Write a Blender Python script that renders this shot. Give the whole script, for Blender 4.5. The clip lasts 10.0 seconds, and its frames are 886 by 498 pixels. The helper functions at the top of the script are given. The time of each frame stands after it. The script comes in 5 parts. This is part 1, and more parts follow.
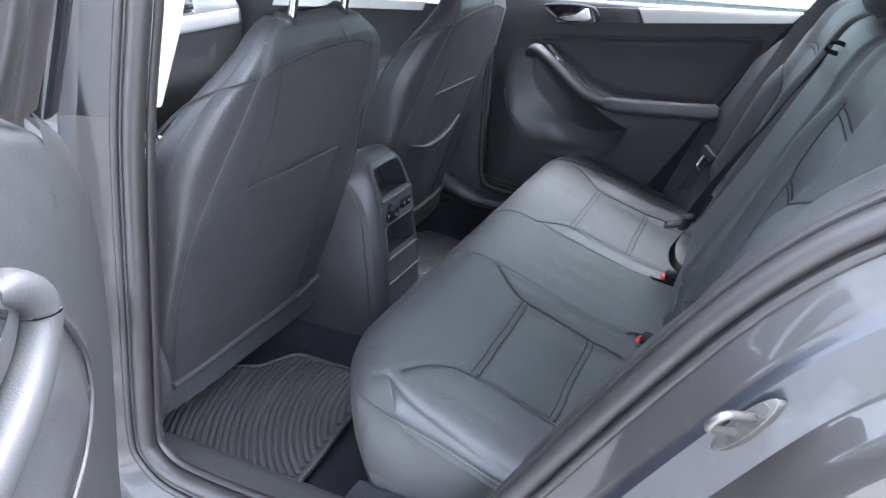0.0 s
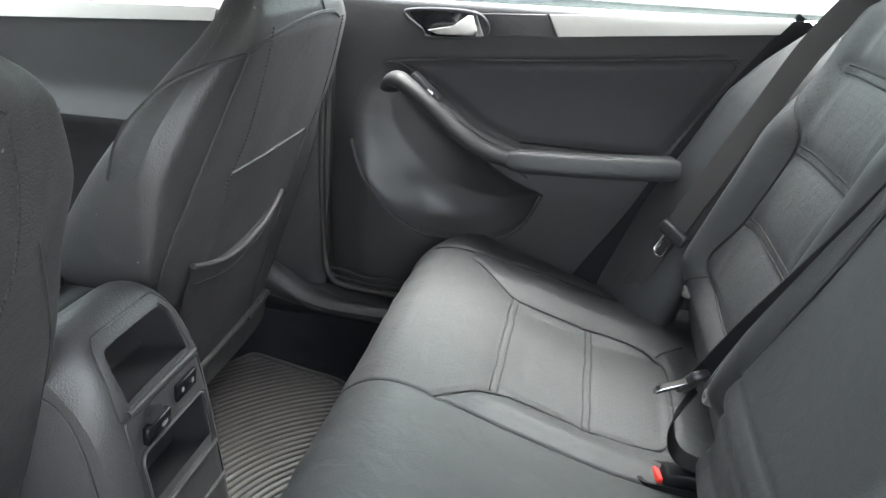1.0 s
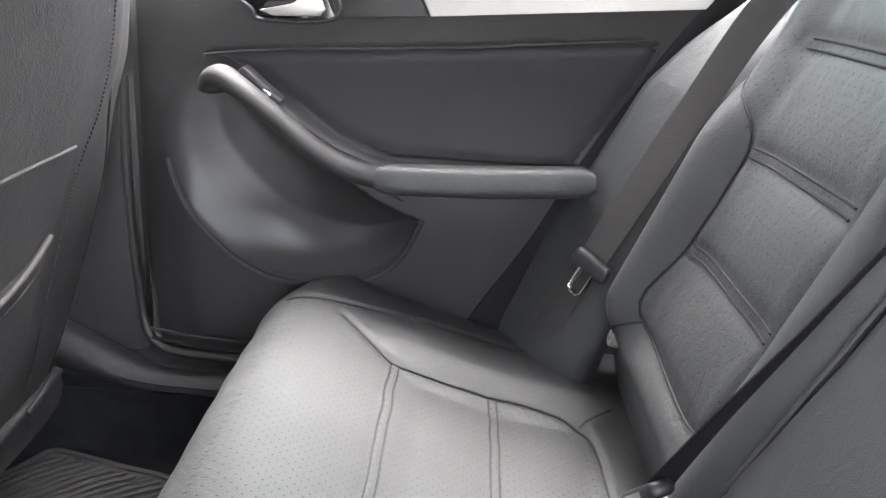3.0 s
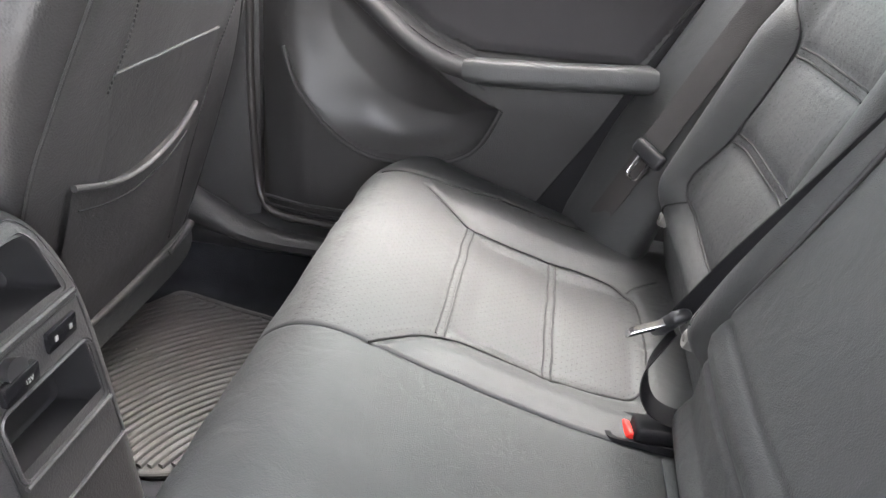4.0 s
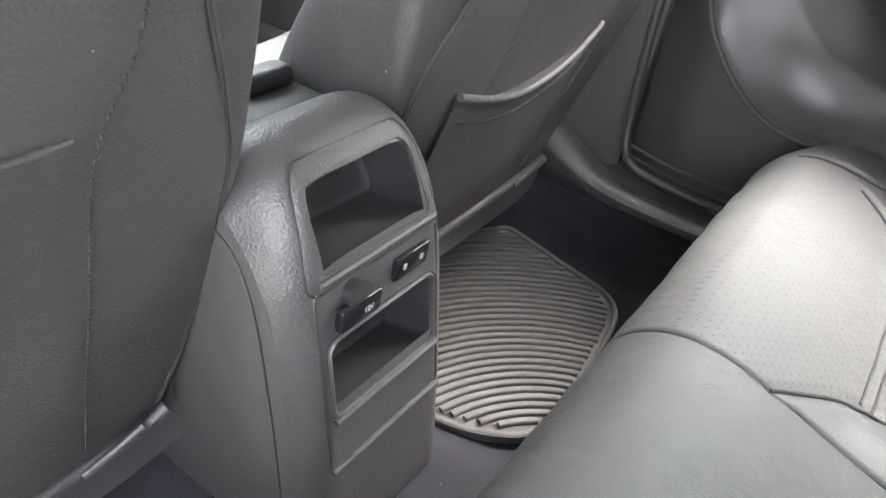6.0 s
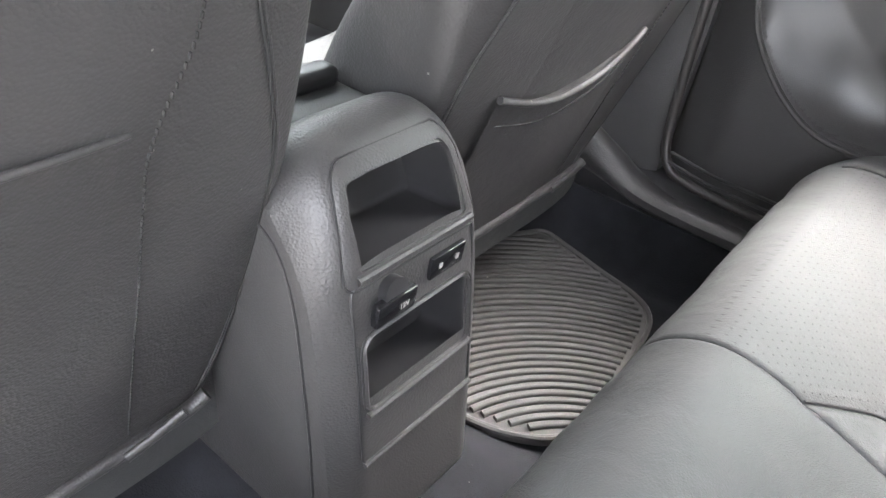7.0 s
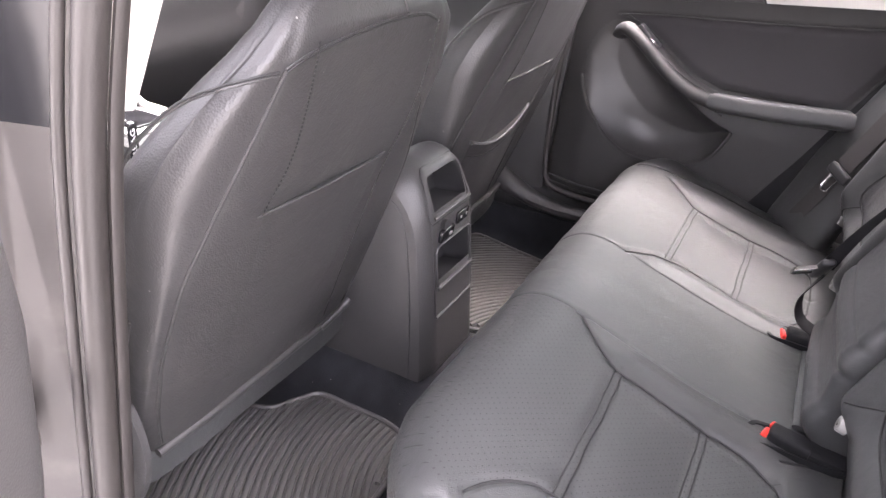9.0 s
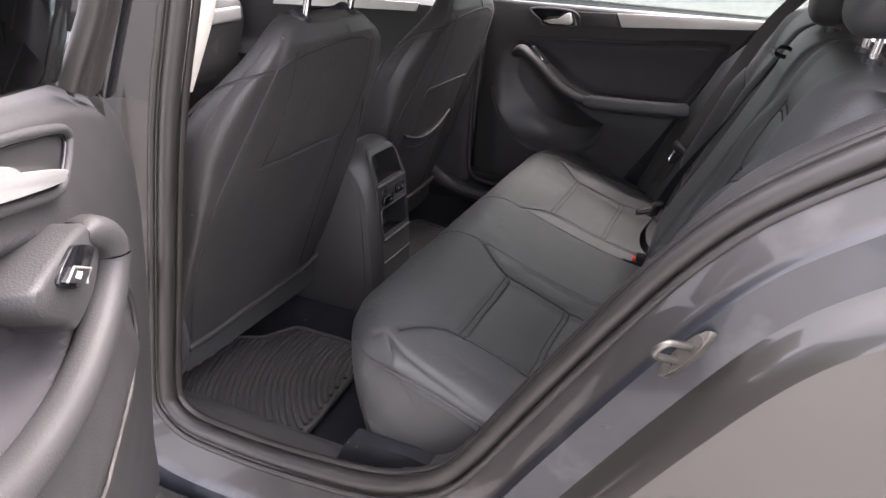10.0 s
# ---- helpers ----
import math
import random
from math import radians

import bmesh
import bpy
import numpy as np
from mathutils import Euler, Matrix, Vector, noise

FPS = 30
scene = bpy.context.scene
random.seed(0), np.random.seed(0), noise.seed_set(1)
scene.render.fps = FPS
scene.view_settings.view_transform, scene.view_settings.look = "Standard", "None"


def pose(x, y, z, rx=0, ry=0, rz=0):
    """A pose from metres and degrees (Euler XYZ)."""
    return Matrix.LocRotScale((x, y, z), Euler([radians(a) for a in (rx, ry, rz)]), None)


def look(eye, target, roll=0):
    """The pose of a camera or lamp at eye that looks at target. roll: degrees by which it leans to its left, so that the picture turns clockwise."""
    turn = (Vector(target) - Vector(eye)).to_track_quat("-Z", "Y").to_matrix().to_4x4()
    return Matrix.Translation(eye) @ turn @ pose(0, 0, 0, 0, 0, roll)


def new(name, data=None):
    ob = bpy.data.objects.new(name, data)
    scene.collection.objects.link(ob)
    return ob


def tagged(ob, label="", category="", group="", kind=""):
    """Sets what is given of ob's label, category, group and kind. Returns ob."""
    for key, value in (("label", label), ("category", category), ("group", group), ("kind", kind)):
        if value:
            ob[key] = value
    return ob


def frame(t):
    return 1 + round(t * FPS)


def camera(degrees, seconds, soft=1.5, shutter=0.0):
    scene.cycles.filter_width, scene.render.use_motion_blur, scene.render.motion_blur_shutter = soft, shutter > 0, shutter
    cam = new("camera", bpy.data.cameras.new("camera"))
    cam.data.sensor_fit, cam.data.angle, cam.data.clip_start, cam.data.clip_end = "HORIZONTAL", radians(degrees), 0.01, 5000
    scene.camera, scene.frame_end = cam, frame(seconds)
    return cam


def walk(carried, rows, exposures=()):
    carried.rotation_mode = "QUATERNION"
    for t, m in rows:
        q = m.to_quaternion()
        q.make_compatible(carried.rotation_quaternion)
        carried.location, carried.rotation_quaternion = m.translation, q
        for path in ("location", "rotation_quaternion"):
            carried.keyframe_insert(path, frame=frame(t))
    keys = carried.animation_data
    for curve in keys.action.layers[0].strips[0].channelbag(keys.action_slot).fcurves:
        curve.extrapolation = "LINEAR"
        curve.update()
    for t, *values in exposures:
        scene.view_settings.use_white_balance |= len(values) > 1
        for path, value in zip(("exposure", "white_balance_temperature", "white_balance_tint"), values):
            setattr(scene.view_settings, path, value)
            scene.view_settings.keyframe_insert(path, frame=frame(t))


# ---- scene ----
import functools

cam = camera(63.7, 10.0, shutter=0.0)
PATH = [
    (0, 0.1166, -1.4424, 1.2940, 65.18, -1.80, 24.47),
    (0.5, -0.0577, -1.0835, 1.2801, 65.28, -2.32, 18.38),
    (1, -0.1756, -0.6652, 1.2069, 66.23, -2.59, 11.59),
    (1.5, -0.2037, -0.4350, 1.1425, 67.63, -2.68, 6.76),
    (2, -0.2048, -0.3142, 1.1319, 67.79, -2.64, 3.13),
    (2.2, -0.1979, -0.2982, 1.1212, 68.36, -2.67, 2.59),
    (3.3, -0.1718, -0.3757, 1.1279, 66.31, -3.04, 2.57),
    (3.5, -0.1686, -0.4146, 1.1328, 64.89, -3.34, 3.41),
    (4, -0.1637, -0.5181, 1.1250, 61.15, -3.60, 9.21),
    (4.5, -0.1858, -0.5253, 1.1028, 58.95, -3.44, 16.94),
    (5, -0.2553, -0.4673, 1.0676, 57.39, -3.80, 25.61),
    (5.5, -0.3001, -0.4168, 1.0586, 56.15, -4.70, 31.57),
    (6, -0.3302, -0.3890, 1.0432, 54.52, -5.61, 36.70),
    (6.2, -0.3409, -0.3862, 1.0396, 53.95, -6.06, 37.79),
    (7.3, -0.3209, -0.4139, 1.0536, 54.50, -5.06, 40.30),
    (7.5, -0.3215, -0.4434, 1.0625, 54.44, -5.01, 39.45),
    (8, -0.2302, -0.6458, 1.1522, 56.76, -4.98, 35.97),
    (8.5, -0.1574, -0.8709, 1.2150, 59.14, -4.76, 31.99),
    (9, -0.1038, -1.1421, 1.2607, 61.97, -4.15, 28.00),
    (9.5, 0.0227, -1.3518, 1.2878, 63.67, -3.50, 25.73),
    (10, 0.1670, -1.5928, 1.3129, 65.27, -2.99, 23.65),
]
EXPOSURES = [(0, 4.6, 5600, 12), (0.5, 5.05, 5750, 5), (1.0, 4.95, 6300, 6), (1.5, 5.1, 6200, 10), (2.0, 5.28, 6000, 14), (3.5, 5.48, 6650, 13), (4.5, 5.68, 6650, 13), (5.5, 5.82, 6650, 13), (7.5, 5.82, 6550, 12), (8.5, 5.8, 7000, 22), (9.0, 5.4, 6750, 24), (9.5, 4.9, 6800, 22), (10.0, 3.8, 6700, 21)]
walk(cam, [(t, pose(*row)) for t, *row in PATH], EXPOSURES)

# ---------------- world and light ----------------
world = bpy.data.worlds.new("World")
scene.world = world
world.use_nodes = True
wn = world.node_tree.nodes
sky = wn.new("ShaderNodeTexSky")
sky.sky_type = "NISHITA"
sky.sun_disc = False
sky.sun_elevation = radians(61)
sky.sun_rotation = radians(21)
sky.air_density, sky.dust_density, sky.ozone_density = 1.0, 4.0, 1.0
hsv = wn.new("ShaderNodeHueSaturation")
hsv.inputs["Saturation"].default_value = 0.25
world.node_tree.links.new(sky.outputs[0], hsv.inputs["Color"])
world.node_tree.links.new(hsv.outputs[0], wn["Background"].inputs["Color"])
wn["Background"].inputs["Strength"].default_value = 0.15

sun = new("sun", bpy.data.lights.new("sun", "SUN"))
sun.data.energy, sun.data.angle, sun.data.color = 0.09, radians(115), (1.0, 0.96, 0.9)
sun.matrix_world = look((0.9, 2.4, 4.6), (0, 0, 0))


# ---------------- materials ----------------
def material(name, color, rough=0.5, metal=0.0, grain=0.0, grain_size=0.002, tone=0.12, tone_size=0.25, coat=0.0,
             spec=0.5, wear=None, wear_amount=0.0, perforated=0.0, specks=0.0, crease=0.0):
    """Principled surface with colour variation at two scales and a fine relief, in object coordinates (metres)."""
    m = bpy.data.materials.new(name)
    m.use_nodes = True
    nt, n = m.node_tree, m.node_tree.nodes
    bs = n["Principled BSDF"]
    link = nt.links.new
    tc = n.new("ShaderNodeTexCoord")
    big = n.new("ShaderNodeTexNoise")
    big.inputs["Scale"].default_value = 1 / tone_size
    big.inputs["Detail"].default_value = 5
    link(tc.outputs["Object"], big.inputs["Vector"])
    ramp = n.new("ShaderNodeMapRange")
    ramp.inputs["From Min"].default_value, ramp.inputs["From Max"].default_value = 0.3, 0.7
    ramp.inputs["To Min"].default_value, ramp.inputs["To Max"].default_value = 1 - tone, 1 + tone
    link(big.outputs["Fac"], ramp.inputs["Value"])
    mul = n.new("ShaderNodeVectorMath")
    mul.operation = "SCALE"
    mul.inputs[0].default_value = color
    link(ramp.outputs[0], mul.inputs["Scale"])
    col = mul.outputs[0]
    if wear:
        w = n.new("ShaderNodeTexNoise")
        w.inputs["Scale"].default_value = 14
        w.inputs["Detail"].default_value = 8
        link(tc.outputs["Object"], w.inputs["Vector"])
        wr = n.new("ShaderNodeMapRange")
        wr.inputs["From Min"].default_value, wr.inputs["From Max"].default_value = 0.56, 0.78
        wr.inputs["To Max"].default_value = wear_amount
        link(w.outputs["Fac"], wr.inputs["Value"])
        mix = n.new("ShaderNodeMix")
        mix.data_type = "RGBA"
        link(wr.outputs[0], mix.inputs["Factor"])
        link(col, mix.inputs["A"])
        mix.inputs["B"].default_value = (*wear, 1)
        col = mix.outputs["Result"]
    if specks:
        # lint and dust, one crumb in some of the cells
        vo = n.new("ShaderNodeTexVoronoi")
        vo.inputs["Scale"].default_value = specks
        link(tc.outputs["Object"], vo.inputs["Vector"])
        pick = n.new("ShaderNodeSeparateColor")
        link(vo.outputs["Color"], pick.inputs[0])
        size = n.new("ShaderNodeMapRange")
        size.inputs["From Min"].default_value, size.inputs["From Max"].default_value = 0.65, 1.0
        size.inputs["To Max"].default_value = 0.075
        link(pick.outputs[0], size.inputs["Value"])
        near = n.new("ShaderNodeMath")
        near.operation = "LESS_THAN"
        link(vo.outputs["Distance"], near.inputs[0])
        link(size.outputs[0], near.inputs[1])
        soft = n.new("ShaderNodeMath")
        soft.operation = "MULTIPLY"
        link(near.outputs[0], soft.inputs[0])
        soft.inputs[1].default_value = 0.6
        crumb = n.new("ShaderNodeMix")
        crumb.data_type = "RGBA"
        link(soft.outputs[0], crumb.inputs["Factor"])
        link(col, crumb.inputs["A"])
        crumb.inputs["B"].default_value = (0.30, 0.29, 0.27, 1)
        col = crumb.outputs["Result"]
    rr = n.new("ShaderNodeMapRange")
    rr.inputs["From Min"].default_value, rr.inputs["From Max"].default_value = 0.3, 0.7
    rr.inputs["To Min"].default_value, rr.inputs["To Max"].default_value = rough * 0.9, min(1, rough * 1.1)
    link(big.outputs["Fac"], rr.inputs["Value"])
    link(rr.outputs[0], bs.inputs["Roughness"])
    height = None
    if grain > 0:
        g = n.new("ShaderNodeTexVoronoi")
        g.inputs["Scale"].default_value = 1 / grain_size
        link(tc.outputs["Object"], g.inputs["Vector"])
        bump = n.new("ShaderNodeBump")
        bump.inputs["Strength"].default_value = min(1.0, grain)
        bump.inputs["Distance"].default_value = 0.0006
        height = g.outputs["Distance"]
        if perforated:
            # staggered punched holes on the panels
            sep = n.new("ShaderNodeSeparateXYZ")
            link(tc.outputs["Object"], sep.inputs[0])
            run = n.new("ShaderNodeMath")
            run.operation = "MULTIPLY_ADD"
            link(sep.outputs["Z"], run.inputs[0])
            run.inputs[1].default_value = -1.4
            link(sep.outputs["X"], run.inputs[2])
            waves = []
            for a, b in ((1, 1), (1, -1)):
                s = n.new("ShaderNodeMath")
                s.operation = "MULTIPLY_ADD"
                link(run.outputs[0], s.inputs[0])
                s.inputs[1].default_value = a * 2 * math.pi / 0.0165
                t = n.new("ShaderNodeMath")
                t.operation = "MULTIPLY"
                link(sep.outputs["Y"], t.inputs[0])
                t.inputs[1].default_value = b * 2 * math.pi / 0.0125
                link(t.outputs[0], s.inputs[2])
                c = n.new("ShaderNodeMath")
                c.operation = "COSINE"
                link(s.outputs[0], c.inputs[0])
                waves.append(c)
            add = n.new("ShaderNodeMath")
            add.operation = "ADD"
            link(waves[0].outputs[0], add.inputs[0])
            link(waves[1].outputs[0], add.inputs[1])
            hole = n.new("ShaderNodeMapRange")
            hole.inputs["From Min"].default_value, hole.inputs["From Max"].default_value = 1.66, 1.86
            link(add.outputs[0], hole.inputs["Value"])
            dark = n.new("ShaderNodeMix")
            dark.data_type = "RGBA"
            sc = n.new("ShaderNodeMath")
            sc.operation = "MULTIPLY"
            link(hole.outputs[0], sc.inputs[0])
            sc.inputs[1].default_value = perforated
            link(sc.outputs[0], dark.inputs["Factor"])
            link(col, dark.inputs["A"])
            dark.inputs["B"].default_value = (0.008, 0.008, 0.008, 1)
            col = dark.outputs["Result"]
            dent = n.new("ShaderNodeMath")
            dent.operation = "SUBTRACT"
            link(height, dent.inputs[0])
            link(hole.outputs[0], dent.inputs[1])
            height = dent.outputs[0]
            matt = n.new("ShaderNodeMath")
            matt.operation = "MULTIPLY_ADD"
            link(hole.outputs[0], matt.inputs[0])
            matt.inputs[1].default_value, matt.inputs[2].default_value = -0.6 * spec, spec
            link(matt.outputs[0], bs.inputs["Specular IOR Level"])
        link(height, bump.inputs["Height"])
        if crease:
            # soft folds of a worn, stretched cover
            fold = n.new("ShaderNodeTexNoise")
            fold.inputs["Scale"].default_value = 30
            fold.inputs["Detail"].default_value = 4
            fold.inputs["Distortion"].default_value = 1.2
            link(tc.outputs["Object"], fold.inputs["Vector"])
            wide = n.new("ShaderNodeBump")
            wide.inputs["Strength"].default_value = crease
            wide.inputs["Distance"].default_value = 0.006
            link(fold.outputs["Fac"], wide.inputs["Height"])
            link(wide.outputs[0], bump.inputs["Normal"])
        link(bump.outputs[0], bs.inputs["Normal"])
    link(col, bs.inputs["Base Color"])
    bs.inputs["Metallic"].default_value = metal
    bs.inputs["Coat Weight"].default_value = coat
    bs.inputs["Specular IOR Level"].default_value = spec
    return m


LEATHER = material("leather", (0.036, 0.037, 0.037), 0.49, spec=0.5, grain=0.5, grain_size=0.0016, tone=0.16, wear=(0.055, 0.054, 0.052), wear_amount=0.4, crease=0.2)
PERF = material("perforated leather", (0.037, 0.038, 0.038), 0.52, spec=0.48, grain=0.5, grain_size=0.0016, tone=0.16, perforated=0.65, crease=0.2)
SEATBACK = material("seat back vinyl", (0.030, 0.029, 0.029), 0.47, spec=0.5, grain=0.55, grain_size=0.0028, tone=0.12, wear=(0.06, 0.057, 0.054), wear_amount=0.4, specks=42, crease=0.15)
PLASTIC = material("grained plastic", (0.033, 0.032, 0.032), 0.44, spec=0.5, grain=0.65, grain_size=0.0024, tone=0.10)
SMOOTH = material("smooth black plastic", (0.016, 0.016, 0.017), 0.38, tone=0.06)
SATIN = material("satin pocket plastic", (0.024, 0.023, 0.023), 0.42, grain=0.15, tone=0.08)
DOORSKIN = material("door lining plastic", (0.029, 0.028, 0.028), 0.56, spec=0.33, grain=0.4, grain_size=0.0026, tone=0.10)
CLOTH = material("door cloth", (0.024, 0.022, 0.024), 0.85, grain=0.4, grain_size=0.0012, tone=0.12)
CARPET = material("carpet", (0.015, 0.0155, 0.018), 0.95, grain=1.0, grain_size=0.0025, tone=0.3, tone_size=0.05, spec=0.15, wear=(0.02, 0.02, 0.02), wear_amount=0.3, specks=60)
RUBBER = material("mat rubber", (0.052, 0.050, 0.049), 0.48, grain=0.2, grain_size=0.002, tone=0.2, tone_size=0.12, wear=(0.06, 0.055, 0.05), wear_amount=0.35, specks=38)
SEAL = material("seal rubber", (0.018, 0.0155, 0.0145), 0.5, grain=0.15, tone=0.15, tone_size=0.1, wear=(0.04, 0.036, 0.033), wear_amount=0.3)
PAINT = material("metallic paint", (0.033, 0.030, 0.027), 0.36, metal=0.35, tone=0.05, coat=0.6, tone_size=0.6)
JAMB = material("jamb paint", (0.031, 0.028, 0.027), 0.42, metal=0.3, tone=0.15, coat=0.3, tone_size=0.1, wear=(0.13, 0.12, 0.11), wear_amount=0.3)
# jamb paint with the shade of the deep trough put into its colour
JAMBSHADE = material("shaded jamb paint", (0.012, 0.013, 0.017), 0.3, tone=0.3, tone_size=0.08, coat=0.3, wear=(0.10, 0.10, 0.11), wear_amount=0.4)
SILVER = material("brushed silver trim", (0.52, 0.51, 0.48), 0.42, metal=0.35, tone=0.05)
DULLSILVER = material("dull silver trim", (0.36, 0.355, 0.34), 0.42, metal=0.6, tone=0.05)
CHROME = material("chrome", (0.50, 0.50, 0.50), 0.2, metal=1.0, tone=0.03)
STEEL = material("zinc steel", (0.13, 0.122, 0.11), 0.42, metal=0.8, tone=0.2, tone_size=0.02)
BELT = material("belt webbing", (0.030, 0.027, 0.026), 0.75, grain=0.6, grain_size=0.0015, tone=0.1)
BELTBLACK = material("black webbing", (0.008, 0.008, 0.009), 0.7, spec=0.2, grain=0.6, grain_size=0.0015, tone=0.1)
RED = material("red plastic", (0.62, 0.03, 0.02), 0.4, tone=0.05)
WHITE = material("white print", (0.7, 0.7, 0.7), 0.5, tone=0.03)
BUTTON = material("grey button", (0.24, 0.235, 0.22), 0.45, tone=0.1, tone_size=0.01)
PALE = material("pale pillar trim", (0.50, 0.47, 0.42), 0.6, grain=0.2, tone=0.04)
HEADLINER = material("headliner cloth", (0.50, 0.47, 0.43), 0.95, grain=0.3, tone=0.04)
GLOSS = material("gloss black", (0.008, 0.008, 0.009), 0.12, tone=0.05)
SEAM = material("sewn joint", (0.012, 0.012, 0.012), 0.8, tone=0.05)
AMBER = material("amber lamp", (0.8, 0.35, 0.05), 0.4)
GROUND = material("concrete ground", (0.34, 0.33, 0.31), 0.9, grain=0.5, grain_size=0.02, tone=0.2, tone_size=1.5)


def glass_material(name, tint):
    m = bpy.data.materials.new(name)
    m.use_nodes = True
    n, link = m.node_tree.nodes, m.node_tree.links.new
    tr, gl, mx, fr = (n.new(k) for k in ("ShaderNodeBsdfTransparent", "ShaderNodeBsdfGlossy", "ShaderNodeMixShader", "ShaderNodeFresnel"))
    tr.inputs["Color"].default_value = (*tint, 1)
    gl.inputs["Roughness"].default_value = 0.02
    fr.inputs["IOR"].default_value = 1.5
    link(fr.outputs[0], mx.inputs[0])
    link(tr.outputs[0], mx.inputs[1])
    link(gl.outputs[0], mx.inputs[2])
    link(mx.outputs[0], n["Material Output"].inputs["Surface"])
    return m


GLASS = glass_material("tinted window glass", (0.41, 0.445, 0.435))
CLEAR = glass_material("windscreen glass", (0.84, 0.88, 0.86))


# ---------------- mesh helpers ----------------
def mesh_object(name, verts, faces, mat, parent=None, label="", smooth=True, sharp=42):
    me = bpy.data.meshes.new(name)
    me.from_pydata([tuple(map(float, v)) for v in verts], [], faces)
    me.validate()
    bm = bmesh.new()
    bm.from_mesh(me)
    bmesh.ops.recalc_face_normals(bm, faces=bm.faces)
    bm.to_mesh(me)
    bm.free()
    me.materials.append(mat)
    if smooth:
        me.polygons.foreach_set("use_smooth", [True] * len(me.polygons))
        me.set_sharp_from_angle(angle=radians(sharp))
    ob = new(name, me)
    if parent:
        ob.parent = parent
    if label:
        tagged(ob, label)
    return ob


def thing(name, label, category, group="", kind="", at=(0, 0, 0)):
    ob = new(name)
    ob.location = at
    return tagged(ob, label, category, group, kind)


def part(name, bm, mat, parent, label="", smooth=True, sharp=42):
    me = bpy.data.meshes.new(name)
    bmesh.ops.recalc_face_normals(bm, faces=bm.faces)
    bm.to_mesh(me)
    bm.free()
    me.materials.append(mat)
    if smooth:
        me.polygons.foreach_set("use_smooth", [True] * len(me.polygons))
        me.set_sharp_from_angle(angle=radians(sharp))
    ob = new(name, me)
    ob.parent = parent
    if label:
        tagged(ob, label)
    return ob


def rings(P, closed_u=True, cap=True):
    """Verts and faces of a loft; P: sections x points x 3."""
    nv, nu = P.shape[:2]
    faces = []
    last = nu if closed_u else nu - 1
    for j in range(nv - 1):
        for i in range(last):
            k = (i + 1) % nu
            faces.append((j * nu + i, j * nu + k, (j + 1) * nu + k, (j + 1) * nu + i))
    if cap and closed_u:
        faces.append(tuple(range(nu)))
        faces.append(tuple((nv - 1) * nu + i for i in range(nu)))
    return P.reshape(-1, 3), faces


def spline(points, n, closed=False):
    """n points along a Catmull-Rom curve, evenly by parameter."""
    p = np.array(points, float)
    m = len(p)
    out = []
    total = m if closed else m - 1
    for s in np.linspace(0, total, n, endpoint=not closed):
        i = min(int(s), total - 1)
        f = s - i
        q = [p[(i + k) % m] if closed else p[min(max(i + k, 0), m - 1)] for k in (-1, 0, 1, 2)]
        out.append(0.5 * (2 * q[1] + (q[2] - q[0]) * f + (2 * q[0] - 5 * q[1] + 4 * q[2] - q[3]) * f * f + (3 * q[1] - q[0] - 3 * q[2] + q[3]) * f ** 3))
    return np.array(out)


def even(points, n):
    """The same polyline with n evenly spaced points."""
    p = np.array(points, float)
    d = np.concatenate([[0], np.cumsum(np.linalg.norm(np.diff(p, axis=0), axis=1))])
    s = np.linspace(0, d[-1], n)
    return np.stack([np.interp(s, d, p[:, k]) for k in range(p.shape[1])], 1)


def sweep(path, a, b=None, segs=12, side=None, power=2.0):
    """A bar along path with half-widths a (across, along side) and b; a and b may be lists. power above 2 squares the section."""
    p = np.array(path, float)
    n = len(p)
    b = a if b is None else b
    a, b = np.broadcast_to(a, n), np.broadcast_to(b, n)
    t = np.gradient(p, axis=0)
    t /= np.linalg.norm(t, axis=1)[:, None]
    ref = np.array(side if side is not None else ((0, 0, 1) if abs(t[0][2]) < 0.8 else (1, 0, 0)), float)
    out = np.zeros((n, segs, 3))
    ang = np.linspace(0, 2 * np.pi, segs, endpoint=False) + np.pi / segs
    c, s = np.cos(ang), np.sin(ang)
    c, s = np.sign(c) * np.abs(c) ** (2 / power), np.sign(s) * np.abs(s) ** (2 / power)
    for i in range(n):
        u = ref - t[i] * (ref @ t[i])
        u /= np.linalg.norm(u)
        w = np.cross(t[i], u)
        if side is None:
            ref = u
        out[i] = p[i] + np.outer(c * a[i], u) + np.outer(s * b[i], w)
    return rings(out)


def bar(name, path, a, mat, parent=None, b=None, segs=12, side=None, power=2.0, label=""):
    v, f = sweep(path, a, b, segs, side, power)
    return mesh_object(name, v, f, mat, parent, label)


def box_bm(size, at=(0, 0, 0), bevel=0.004, turn=(0, 0, 0), segs=2):
    bm = bmesh.new()
    bmesh.ops.create_cube(bm, size=1)
    bmesh.ops.scale(bm, vec=size, verts=bm.verts)
    if bevel:
        bmesh.ops.bevel(bm, geom=bm.edges[:], offset=min(bevel, min(size) * 0.45), segments=segs, profile=0.5, affect="EDGES")
    bmesh.ops.transform(bm, matrix=pose(*at, *turn), verts=bm.verts)
    return bm


